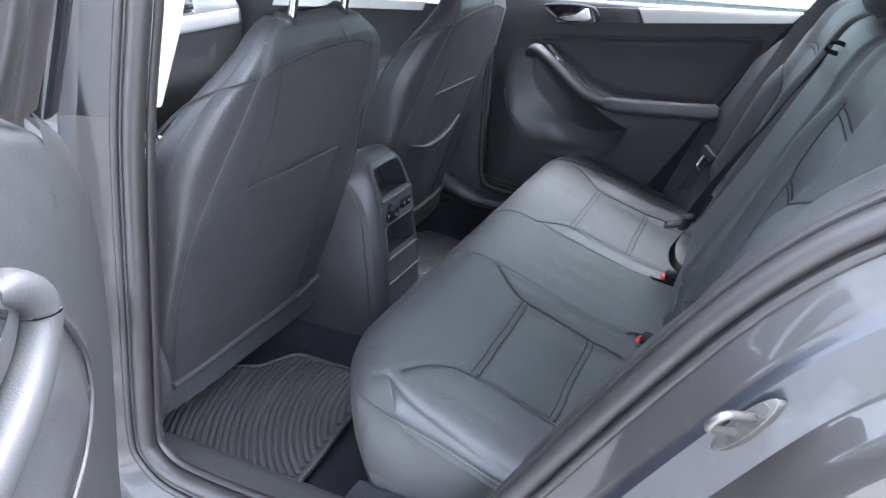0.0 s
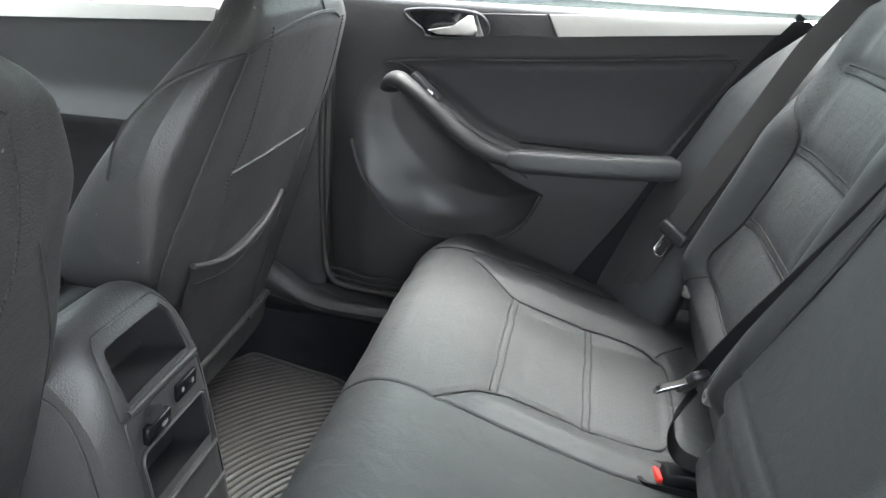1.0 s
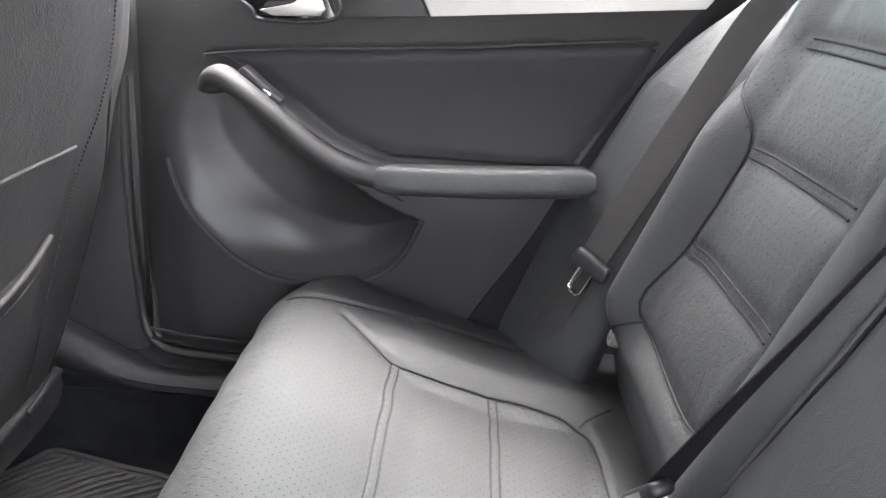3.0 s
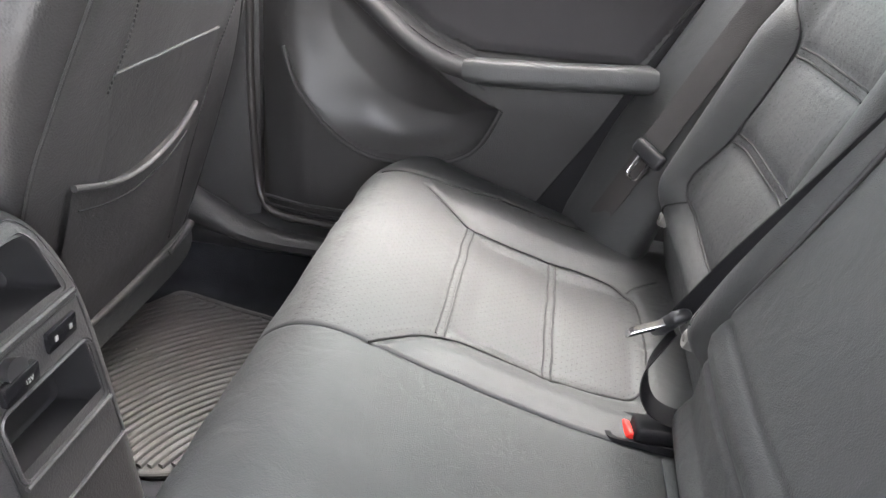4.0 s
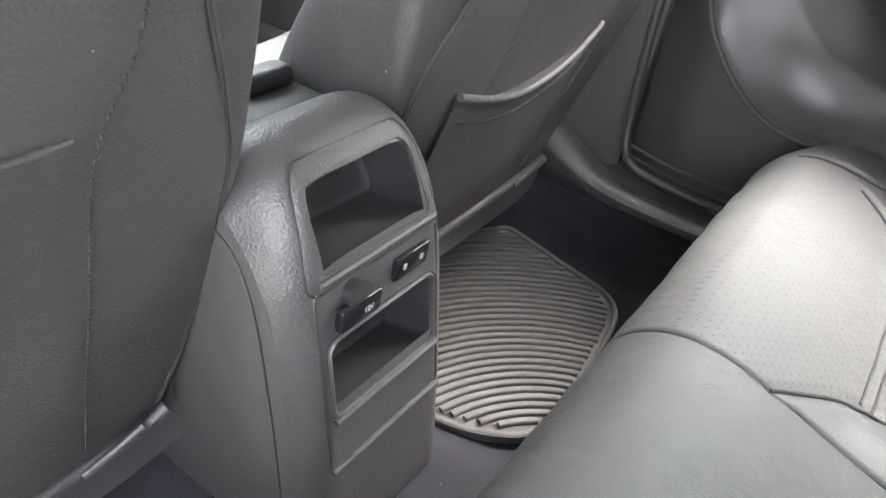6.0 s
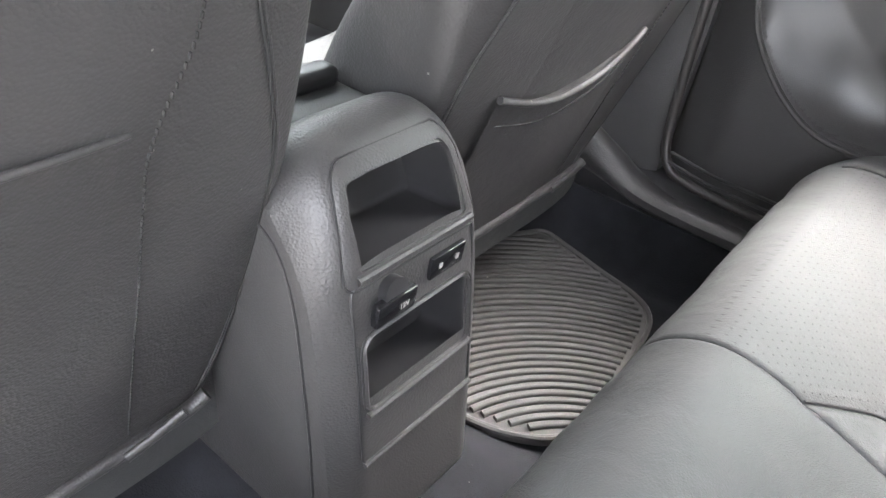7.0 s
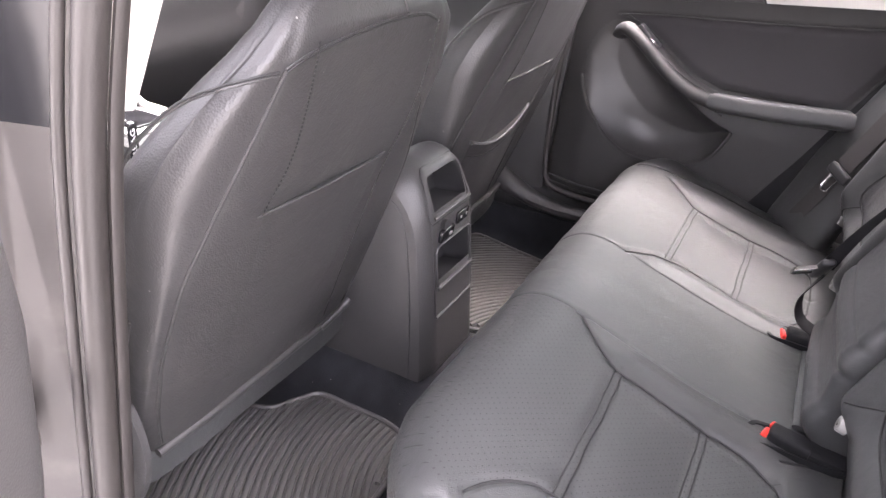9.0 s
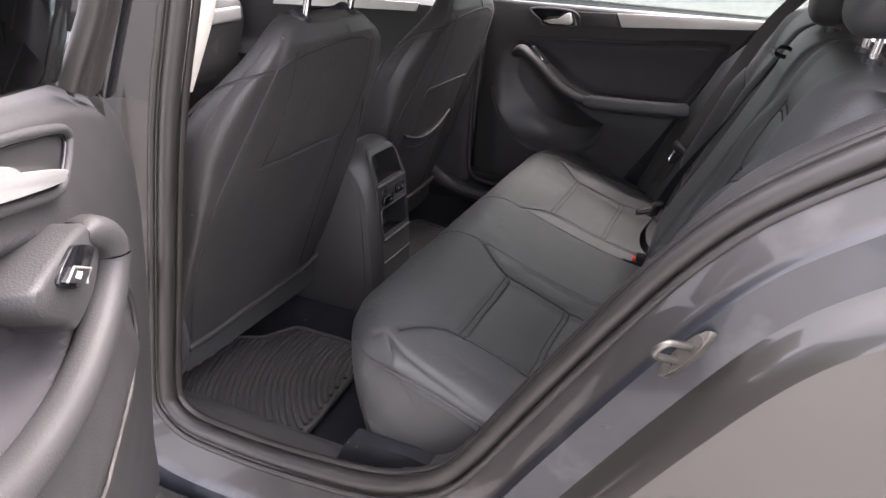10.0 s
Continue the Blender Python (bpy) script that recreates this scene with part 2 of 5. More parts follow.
def slab(name, outline, place, depth, mat, parent=None, bevel=0.003, label="", smooth=True):
    """A plate from a flat outline [(u, v)], whose point (u, v, w) place() sets in the world; w runs from 0 to depth."""
    o = np.array(outline, float)
    c = o.mean(0)
    r = np.linalg.norm(o - c, axis=1).mean()
    k = max(0.0, 1 - bevel / r)
    rows = [(o, 0.0), (o, depth - bevel if depth > 0 else depth + bevel), (c + (o - c) * (1 - 0.3 * (1 - k)), depth * (1 - 0.3 * bevel / abs(depth))), (c + (o - c) * k, depth)]
    P = np.array([[place(u, v, w) for u, v in ring] for ring, w in rows])
    v, f = rings(P)
    return mesh_object(name, v, f, mat, parent, label, smooth)


def step(a, b, x):
    t = np.clip((np.asarray(x, float) - a) / (b - a), 0, 1)
    return t * t * (3 - 2 * t)


def line_distance(px, py, poly):
    d = np.full(px.shape, 9.0)
    for (x0, y0), (x1, y1) in zip(poly[:-1], poly[1:]):
        dx, dy = x1 - x0, y1 - y0
        t = np.clip(((px - x0) * dx + (py - y0) * dy) / (dx * dx + dy * dy), 0, 1)
        d = np.minimum(d, np.hypot(px - x0 - t * dx, py - y0 - t * dy))
    return d


def ripple(a, b, seed=0):
    """A soft uneven surface, about -1 to 1."""
    r = np.random.RandomState(seed)
    out = np.zeros(np.broadcast(a, b).shape)
    for _ in range(9):
        k = r.uniform(8, 34)
        th = r.uniform(0, math.pi)
        out += np.sin(k * (np.cos(th) * a + np.sin(th) * b) + r.uniform(0, 6.3)) / 4.5
    return out


# ---------------- ground and car shell ----------------
def solid_field(xs, ys, top, bottom):
    """A block with a shaped upper side top(x, y) and an even underside."""
    out = []
    for y in ys:
        z = top(xs, np.full(len(xs), y))
        row = [(x, y, h) for x, h in zip(xs, z)]
        out.append(row + [(xs[-1], y, bottom), (xs[0], y, bottom)])
    return rings(np.array(out))


gv, gf = solid_field(np.linspace(-60, 60, 41), np.linspace(-60, 60, 41), lambda x, y: 0.01 * ripple(x * 0.02, y * 0.02), -0.3)
tagged(mesh_object("ground", gv, gf, GROUND), "pale concrete parking ground", "ground", kind="structure")


def floor_height(x, y):
    hump = 0.075 * np.exp(-(y / 0.15) ** 4)
    sill = 0.075 * step(-0.61, -0.66, y) + 0.12 * step(0.66, 0.71, y)
    rear = 0.10 * step(-0.42, -0.36, x)
    return 0.272 + hump + sill + rear + 0.002 * ripple(x * 3, y * 3, 4)


fv, ff = solid_field(np.linspace(-2.1, 0.2, 160), np.linspace(-0.69, 0.74, 120), floor_height, 0.16)
floor_ob = tagged(mesh_object("floor", fv, ff, CARPET), "dark navy-black car carpet over the floor pan", "carpet", kind="structure")


def roof_rings():
    out = []
    for x in np.linspace(-1.25, 0.75, 24):
        arch = 1.43 - 0.10 * ((x + 0.25) / 1.0) ** 2
        y = np.linspace(-0.60, 0.60, 24)
        lower = np.stack([np.full(24, x), y, arch - 0.07 * (y / 0.6) ** 4 - 0.035], 1)
        upper = np.stack([np.full(24, x), y[::-1] * 1.05, arch - 0.07 * (y[::-1] / 0.6) ** 4], 1)
        out.append(np.concatenate([lower, upper]))
    return rings(np.array(out))


rv, rf = roof_rings()
tagged(mesh_object("ceiling", rv, rf, HEADLINER), "pale cloth headliner under the roof", "headliner", kind="structure")

# firewall, rear bulkhead with parcel shelf
part_bm = box_bm((0.10, 1.50, 0.85), (-2.12, 0, 0.60), 0.02)
me_ob = part("firewall", part_bm, PLASTIC, None)
tagged(me_ob, "dark plastic firewall panel below the dashboard", "wall", kind="structure")
shelf = part("parcel_shelf", box_bm((0.62, 1.36, 0.04), (0.66, 0, 1.06), 0.01), CLOTH, None)
tagged(shelf, "dark cloth parcel shelf behind the rear seat", "shelf", kind="structure")
bulk = part("bulkhead", box_bm((0.05, 1.36, 0.75), (0.36, 0, 0.66), 0.01), CARPET, None)
tagged(bulk, "carpeted bulkhead behind the rear seat", "wall", kind="structure")


def pane(name, corners, mat=GLASS):
    c = [Vector(p) for p in corners]
    nrm = (c[1] - c[0]).cross(c[2] - c[0]).normalized() * 0.004
    v = c + [p + nrm for p in c]
    n = len(c)
    f = [tuple(range(n)), tuple(range(2 * n - 1, n - 1, -1))] + [(i, (i + 1) % n, n + (i + 1) % n, n + i) for i in range(n)]
    ob = mesh_object(name, v, f, mat, smooth=False)
    ob.visible_shadow = False
    return ob


wp = tagged(pane("windscreen", [(-2.08, -0.68, 1.03), (-2.08, 0.68, 1.03), (-1.26, 0.58, 1.34), (-1.26, -0.58, 1.34)], CLEAR), "clear laminated windscreen", "windscreen", kind="structure")
wr = tagged(pane("rear_window", [(0.74, -0.56, 1.33), (0.74, 0.56, 1.33), (1.10, 0.62, 1.06), (1.10, -0.62, 1.06)], CLEAR), "clear heated rear window glass", "window", kind="structure")

# roof rails and pillars
for s, nm in ((-1, "near"), (1, "far")):
    rail = [(-2.08, 0.72 * s, 1.03), (-1.62, 0.67 * s, 1.21), (-1.2, 0.62 * s, 1.34), (-0.6, 0.615 * s, 1.385), (0.1, 0.615 * s, 1.38), (0.6, 0.61 * s, 1.31), (0.85, 0.64 * s, 1.18), (1.15, 0.68 * s, 1.04)]
    ob = bar("roof_rail", even(spline(rail, 60), 60), 0.035, HEADLINER, b=0.03)
    tagged(ob, "pale trimmed roof rail above the side windows", "roof rail", kind="structure")

# rear pillars between the side windows and the rear window
for s in (-1, 1):
    x0 = 0.32 if s > 0 else 0.56
    ob = pane("rear_pillar", [(x0, 0.735 * s, 1.09), (x0 - 0.10, 0.650 * s, 1.36), (0.76, 0.620 * s, 1.34), (1.14, 0.680 * s, 1.04)], HEADLINER)
    ob.visible_shadow = True
    tagged(ob, "pale trimmed rear roof pillar panel", "pillar", kind="structure")

# far side: B pillar, quarter trim, sill
ob = bar("b_pillar_trim", even([(-0.80, 0.77, 0.42), (-0.77, 0.765, 0.95), (-0.74, 0.72, 1.12), (-0.68, 0.64, 1.37)], 30), 0.085, PLASTIC, b=0.025, side=(1, 0, 0), power=3)
tagged(ob, "dark plastic lower trim of the middle pillar", "pillar", kind="structure")
ob = bar("door_sill", even([(-1.8, 0.755, 0.41), (-0.80, 0.755, 0.41), (-0.35, 0.755, 0.42), (-0.10, 0.76, 0.50)], 40), 0.035, SMOOTH, b=0.06, side=(0, 0, 1), power=3)
tagged(ob, "scuffed dark plastic door sill cover", "sill", kind="structure")


ob = bar("sill_cover", even(spline([(-1.10, 0.735, 0.50), (-0.90, 0.725, 0.475), (-0.80, 0.712, 0.455), (-0.70, 0.706, 0.425), (-0.55, 0.704, 0.420), (-0.38, 0.704, 0.43), (-0.2, 0.71, 0.46)], 60), 60), list(np.interp(np.linspace(0, 1, 60), [0, 0.25, 0.40, 1], [0.050, 0.046, 0.020, 0.016])), PLASTIC, b=0.035, side=(0, 0, 1), power=2.4)
tagged(ob, "grained dark plastic sill ledge below the closed door", "sill", kind="structure")
ob = part("side_wall", box_bm((3.2, 0.03, 0.80), (-0.50, 0.875, 0.66), 0.01), PAINT, None)
tagged(ob, "grey-brown painted outer body side", "car body", kind="structure")


# ---------------- far rear door ----------------
def door_y(x):
    return 0.752 - 0.04 * x


def widen(u, v, k=1.05):
    return -0.205 + (u + 0.205) * k, 1.132 + (v - 1.132) * k


POCKET = [(-0.648, 0.80), (-0.618, 0.735), (-0.56, 0.665), (-0.50, 0.625), (-0.44, 0.612), (-0.37, 0.615), (-0.30, 0.638), (-0.262, 0.675), (-0.235, 0.735)]
POCKET_TOP = [(-0.235, 0.735), (-0.30, 0.760), (-0.36, 0.795), (-0.42, 0.840), (-0.48, 0.895), (-0.53, 0.945), (-0.585, 0.955), (-0.63, 0.92), (-0.655, 0.86)]
INSERT = [widen(*p) for p in [(-0.560, 0.972), (-0.45, 0.985), (-0.2, 1.003), (0.055, 1.027), (0.075, 1.020), (0.076, 1.003), (0.03, 0.92), (-0.022, 0.845), (-0.28, 0.845), (-0.36, 0.87), (-0.45, 0.93), (-0.53, 0.97)]]


def inside(px, py, poly):
    hit = np.zeros(px.shape, bool)
    n = len(poly)
    for i in range(n):
        (x0, y0), (x1, y1) = poly[i], poly[(i + 1) % n]
        cross = ((y0 > py) != (y1 > py)) & (px < (x1 - x0) * (py - y0) / (y1 - y0 + 1e-12) + x0)
        hit ^= cross
    return hit


def build_rear_door(label):
    door = thing("rear_door", label, "car door", "rear doors")
    x = np.linspace(-0.70, 0.30, 230)
    z = np.linspace(0.455, 1.105, 150)
    X, Z = np.meshgrid(x, z)
    Y = door_y(X)
    outline = [tuple(p) for p in spline(POCKET, 40)] + [tuple(p) for p in spline(POCKET_TOP, 30)[1:]]
    rim = line_distance(X, Z, outline + outline[:1])
    hole = inside(X, Z, outline)
    near_low = step(0.95, 0.72, Z) * step(0.16, -0.12, X)
    Y = Y - 0.045 * near_low * step(-0.72, -0.60, X)
    soft = step(0.66, 0.92, Z) * step(-0.40, -0.60, X)
    Y = np.where(hole, Y + 0.062 * (1 - np.exp(-rim / (0.030 + 0.06 * step(-0.42, -0.62, X)))) * (1 - 0.75 * soft) * (step(0.0, 0.05, rim) * soft + 1 - soft), Y)
    # belt cap rolls over towards the glass
    Y = Y + 0.05 * step(1.075, 1.105, Z) ** 2
    ins = inside(X, Z, INSERT)
    ins_d = line_distance(X, Z, INSERT + INSERT[:1])
    Y = np.where(ins, Y - 0.004 * step(0, 0.02, ins_d), Y + 0.003 * np.exp(-(ins_d / 0.004) ** 2))
    Y += 0.0006 * ripple(X * 4, Z * 4, 3)
    nz, nx = X.shape
    V = np.stack([X, Y, Z], 2).reshape(-1, 3)
    fi = [(j * nx + i, j * nx + i + 1, (j + 1) * nx + i + 1, (j + 1) * nx + i) for j in range(nz - 1) for i in range(nx - 1)]
    cellmid = ins[:-1, :-1].reshape(-1)

    def sub(name, pick, mat, label):
        fs = [f for f, k in zip(fi, pick) if k]
        used = sorted({i for f in fs for i in f})
        at = {u: n for n, u in enumerate(used)}
        return mesh_object(name, V[used], [tuple(at[i] for i in f) for f in fs], mat, door, label)

    cavity = (hole & (rim > 0.006))[:-1, :-1].reshape(-1)
    body = sub("lining", ~cellmid & ~cavity, DOORSKIN, "dark grained plastic lining")
    sub("pocket", cavity, SATIN, "satin moulded door pocket")
    sub("insert", cellmid, CLOTH, "dark cloth insert")
    # outer shell
    part("shell", box_bm((1.05, 0.03, 0.72), (-0.21, 0.84, 0.74), 0.01), PAINT, door, "body-coloured outer skin")
    bead = [(u, door_y(u) - 0.001, v) for u, v in spline(INSERT, 160, True)]
    bar("seam_bead", bead + bead[:1], 0.0022, DOORSKIN, door, segs=6)
    rimpath = [(u, door_y(u) - 0.045 * float(step(0.95, 0.72, v)) * float(step(-0.72, -0.60, u)) - 0.003, v) for u, v in spline(POCKET, 60)]
    bar("pocket_rim", rimpath, 0.0050, DOORSKIN, door, segs=8)
    # grip: a curved bar from the switch down to the armrest
    grip = spline([(-0.552, 0.715, 0.925), (-0.535, 0.700, 0.945), (-0.505, 0.695, 0.930), (-0.45, 0.70, 0.885), (-0.40, 0.70, 0.846), (-0.345, 0.70, 0.818), (-0.285, 0.70, 0.804)], 50)
    bar("grip", grip, list(np.interp(np.linspace(0, 1, 50), [0, 0.08, 0.3, 1], [0.012, 0.018, 0.0155, 0.017])), DOORSKIN, door, b=0.024, segs=20, side=(0, 0, 1), label="satin curved pull grip")
    back = spline([(-0.52, 0.745, 0.935), (-0.45, 0.745, 0.892), (-0.37, 0.745, 0.842), (-0.285, 0.74, 0.812)], 30)
    bar("grip_backing", back, 0.009, DOORSKIN, door, b=0.030, side=(0, 0, 1), power=3)
    arm = [(-0.288, 0.700, 0.806), (-0.28, 0.697, 0.807), (-0.15, 0.697, 0.811), (-0.01, 0.70, 0.819), (0.012, 0.703, 0.821)]
    bar("armrest", even(arm, 30), list(np.interp(np.linspace(0, 1, 30), [0, 0.02, 0.98, 1], [0.019, 0.0225, 0.0235, 0.017])), LEATHER, door, b=0.048, segs=32, side=(0.10, 0.22, 1), power=4.2, label="padded armrest")
    bar("armrest_joint", [(-0.291, 0.664, 0.822), (-0.286, 0.656, 0.812), (-0.276, 0.653, 0.795), (-0.262, 0.662, 0.785)], 0.0018, SEAM, door, segs=6)
    # window switch
    sw = part("switch_panel", box_bm((0.075, 0.03, 0.020), (-0.484, 0.730, 0.927), 0.004, (0, 40, 0)), SMOOTH, door)
    part("window_switch", box_bm((0.016, 0.008, 0.010), (-0.472, 0.714, 0.922), 0.002, (0, 40, 0)), CHROME, sw, "metal-edged switch")
    # belt trim strip, dark segment and release handle
    lo = lambda x: 1.040 + 0.083 * (x + 0.23)
    hi = lambda x: 1.080 + 0.052 * (x + 0.23)
    face = lambda u, v, w: (u, door_y(u) - w, v)
    strip = [(-0.236, lo(-0.236)), (0.16, lo(0.16)), (0.195, 0.5 * (lo(0.2) + hi(0.2))), (0.18, hi(0.18)), (-0.256, hi(-0.256))]
    slab("trim_strip", strip, face, 0.006, SILVER, door, 0.002, "brushed silver trim strip")
    dark = [(-0.372, lo(-0.372) + 0.002), (-0.242, lo(-0.242)), (-0.262, hi(-0.262)), (-0.39, hi(-0.39))]
    slab("trim_infill", dark, face, 0.005, DOORSKIN, door, 0.002)
    bez = [(-0.505, 1.035), (-0.485, lo(-0.47)), (-0.378, lo(-0.378) + 0.001), (-0.396, hi(-0.396)), (-0.535, hi(-0.535) + 0.004)]
    slab("handle_recess", bez, face, 0.003, GLOSS, door, 0.002)
    ring = [(u, door_y(u) - 0.004, v) for u, v in spline(bez, 60, True)]
    bar("bezel", ring + ring[:1], 0.0035, SMOOTH, door, segs=8)
    lever = [(-0.49, 1.035), (-0.47, 1.028), (-0.40, 1.031), (-0.392, 1.04), (-0.402, 1.066), (-0.412, 1.066), (-0.44, 1.046)]
    slab("door_handle", lever, lambda u, v, w: (u, door_y(u) - 0.006 - w, v), 0.012, SILVER, door, 0.004, "silver inner release lever")
    # lower edge mouldings
    bar("door_seal", even(spline([(-0.700, 0.745, 0.93), (-0.708, 0.735, 0.75), (-0.703, 0.725, 0.56), (-0.685, 0.712, 0.495), (-0.63, 0.71, 0.470), (-0.40, 0.71, 0.462), (-0.2, 0.715, 0.48)], 70), 70), 0.008, SEAL, door, segs=10)
    for k in range(2):
        bar("lower_moulding", even([(-0.68, 0.700, 0.520 - 0.018 * k), (-0.60, 0.698, 0.508 - 0.018 * k), (-0.35, 0.698, 0.502 - 0.018 * k)], 16), 0.003, SMOOTH, door, segs=8)
    return door


build_rear_door("closed rear door with dark plastic lining and cloth insert")
# black strip added to draw the dark gap between door lining and side pad
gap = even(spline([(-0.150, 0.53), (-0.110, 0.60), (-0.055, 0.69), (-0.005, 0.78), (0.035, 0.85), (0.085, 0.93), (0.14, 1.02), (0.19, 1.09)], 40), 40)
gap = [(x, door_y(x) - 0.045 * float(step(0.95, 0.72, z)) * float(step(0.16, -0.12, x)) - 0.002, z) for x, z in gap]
tagged(bar("door_gap", [(x + 0.014, y, z) for x, y, z in gap], 0.034, BELTBLACK, b=0.006, side=(1, 0, -0.55), power=3), "black strip standing in for the dark gap between the closed door and the seat", "seal", kind="structure")
# the open door: its inner face stands on the line from HINGE along SWING
HINGE, SWING = Vector((-0.640, -0.866)), Vector((0.53, -0.85)).normalized()
near_door = thing("rear_door", "open rear door with dark plastic lining and pull grip", "car door", "rear doors")


def on_door(u, z, out=0.0):
    return (HINGE.x + SWING.x * u + SWING.y * out, HINGE.y + SWING.y * u - SWING.x * out, z)


def at_door(u, z, o):
    return on_door(u, z, -o)


JOINT = [tuple(p) for p in spline([(0.163, 0.878), (0.135, 0.837), (0.122, 0.799), (0.130, 0.752), (0.177, 0.708), (0.235, 0.687), (0.301, 0.669), (0.348, 0.660), (0.60, 0.64), (1.05, 0.64)], 70)]
BAY = [(1.06, 1.10), (0.50, 1.052), (0.446, 1.041), (0.390, 1.026), (0.323, 1.006), (0.285, 0.985), (0.31, 0.935), (0.40, 0.90), (0.60, 0.885), (1.06, 0.90)]


def open_door_lining():
    u = np.linspace(0.105, 1.05, 150)
    top = np.interp(u, [0.05, 0.13, 0.21, 0.31, 0.384, 1.05], [1.078, 1.108, 1.133, 1.150, 1.161, 1.235])
    K, U = np.meshgrid(np.linspace(0, 1, 120), u, indexing="ij")
    Z = 0.47 + (top[None, :] - 0.47) * K
    O = 0.020 - 0.045 * step(0.93, 1.0, K) ** 2
    pouch = inside(U, Z, JOINT + [(1.05, 0.93), (0.24, 0.93)])
    d = line_distance(U, Z, JOINT)
    O = O + np.where(pouch, 0.034 * step(0.0, 0.11, d) * step(0.95, 0.86, Z), 0.006 * np.exp(-(d / 0.010) ** 2))
    bay = inside(U, Z, BAY)
    O = np.where(bay, O - 0.020 * step(0, 0.022, line_distance(U, Z, BAY)), O)
    O += 0.0005 * ripple(U * 4, Z * 4, 21)
    nz, nx = U.shape
    V = np.array([at_door(a, b, c) for a, b, c in zip(U.ravel(), Z.ravel(), O.ravel())])
    quads = [(j * nx + i, j * nx + i + 1, (j + 1) * nx + i + 1, (j + 1) * nx + i) for j in range(nz - 1) for i in range(nx - 1)]
    pick = bay[:-1, :-1].ravel()
    for name, keep, mat, label in (("lining", ~pick, DOORSKIN, "dark grained plastic lining"), ("insert", pick, CLOTH, "dark cloth insert")):
        fs = [q for q, k in zip(quads, keep) if k]
        used = sorted({i for q in fs for i in q})
        to = {v: n for n, v in enumerate(used)}
        mesh_object(name, V[used], [tuple(to[i] for i in q) for q in fs], mat, near_door, label)


open_door_lining()
slab("shell", [(0.02, 0.45), (1.06, 0.45), (1.06, 1.15), (0.40, 1.10), (0.06, 1.04)], lambda u, v, w: at_door(u, v, -0.075 + w), 0.02, PAINT, near_door, 0.004, "body-coloured outer skin")
for u, half, mat in ((0.070, 0.024, GLOSS), (0.128, 0.027, SEAL), (0.186, 0.018, SEAL)):
    bar("window_frame", even([at_door(u, 1.07 + 0.28 * u, 0.010), at_door(u + 0.005, 1.20, 0.045), at_door(u + 0.03, 1.35, 0.10), at_door(u + 0.06, 1.42, 0.125)], 16), half, mat, near_door, b=0.012, side=(SWING.x, SWING.y, 0), power=4)
bar("belt_strip", [on_door(0.20, 1.152, 0.03), on_door(0.95, 1.235, 0.03)], 0.012, SILVER, near_door, b=0.006, side=(0, 0, 1), power=4, label="bright belt moulding")
bar("lining_joint", [at_door(u, z, 0.023) for u, z in JOINT], list(np.interp(np.linspace(0, 1, 70), [0, 0.08, 1], [0.001, 0.004, 0.005])), SEAL, near_door, segs=8)
P = []
for z in np.linspace(0.47, 1.10, 40):
    u0 = float(np.interp(z, [0.47, 0.60, 0.75, 0.894, 0.969, 1.047, 1.089, 1.10], [0.085, 0.05, -0.005, -0.032, -0.028, 0.014, 0.070, 0.088]))
    P.append([at_door(u0 + (0.11 - u0) * e, z, 0.02 - 0.035 * (1 - math.sqrt(1 - (1 - min(1.0, e * (0.11 - u0) / 0.05)) ** 2))) for e in np.linspace(0, 1, 16)])
v, f = rings(np.array(P), closed_u=False)
mesh_object("front_edge", v, f, DOORSKIN, near_door)
# release lever in its bezel
bezel = spline([(0.51, 1.137), (0.427, 1.128), (0.357, 1.116), (0.288, 1.101), (0.267, 1.090), (0.268, 1.078), (0.291, 1.054), (0.320, 1.045), (0.386, 1.059), (0.453, 1.076), (0.515, 1.092), (0.525, 1.115)], 70, True)
slab("handle_recess", [tuple(p) for p in bezel], lambda u, v, w: at_door(u, v, 0.016 + w), 0.008, SATIN, near_door, 0.002, "dark satin handle recess")
ringp = [at_door(u, v, 0.027) for u, v in bezel]
bar("bezel", ringp + ringp[:1], 0.0055, DOORSKIN, near_door, segs=10)
ringp = [at_door(0.40 + (u - 0.40) * 0.90, 1.09 + (v - 1.09) * 0.84, 0.027) for u, v in bezel]
bar("bezel_edge", ringp + ringp[:1], 0.0022, GLOSS, near_door, segs=8)
lever = spline([(0.50, 1.124), (0.440, 1.111), (0.412, 1.095), (0.380, 1.086), (0.312, 1.066), (0.312, 1.060), (0.330, 1.058), (0.449, 1.084), (0.505, 1.100)], 50, True)
slab("door_handle", [tuple(p) for p in lever], lambda u, v, w: at_door(u, v, 0.025 + w), 0.013, DULLSILVER, near_door, 0.004, "silver inner release lever")
# pull grip with the window switch in its head
grip = spline([(0.330, 1.004, 0.040), (0.308, 0.996, 0.052), (0.292, 0.975, 0.058), (0.294, 0.952, 0.058), (0.322, 0.926, 0.058), (0.374, 0.904, 0.058), (0.443, 0.892, 0.058), (0.512, 0.892, 0.056), (0.58, 0.899, 0.052), (0.72, 0.93, 0.045), (0.90, 0.96, 0.030)], 80)
bar("grip", [at_door(*p) for p in grip], list(np.interp(np.linspace(0, 1, 80), [0, 0.06, 0.2, 1], [0.010, 0.017, 0.019, 0.019])), DOORSKIN, near_door, b=0.020, segs=20, side=(0, 0, 1), power=2.4, label="satin curved pull grip")
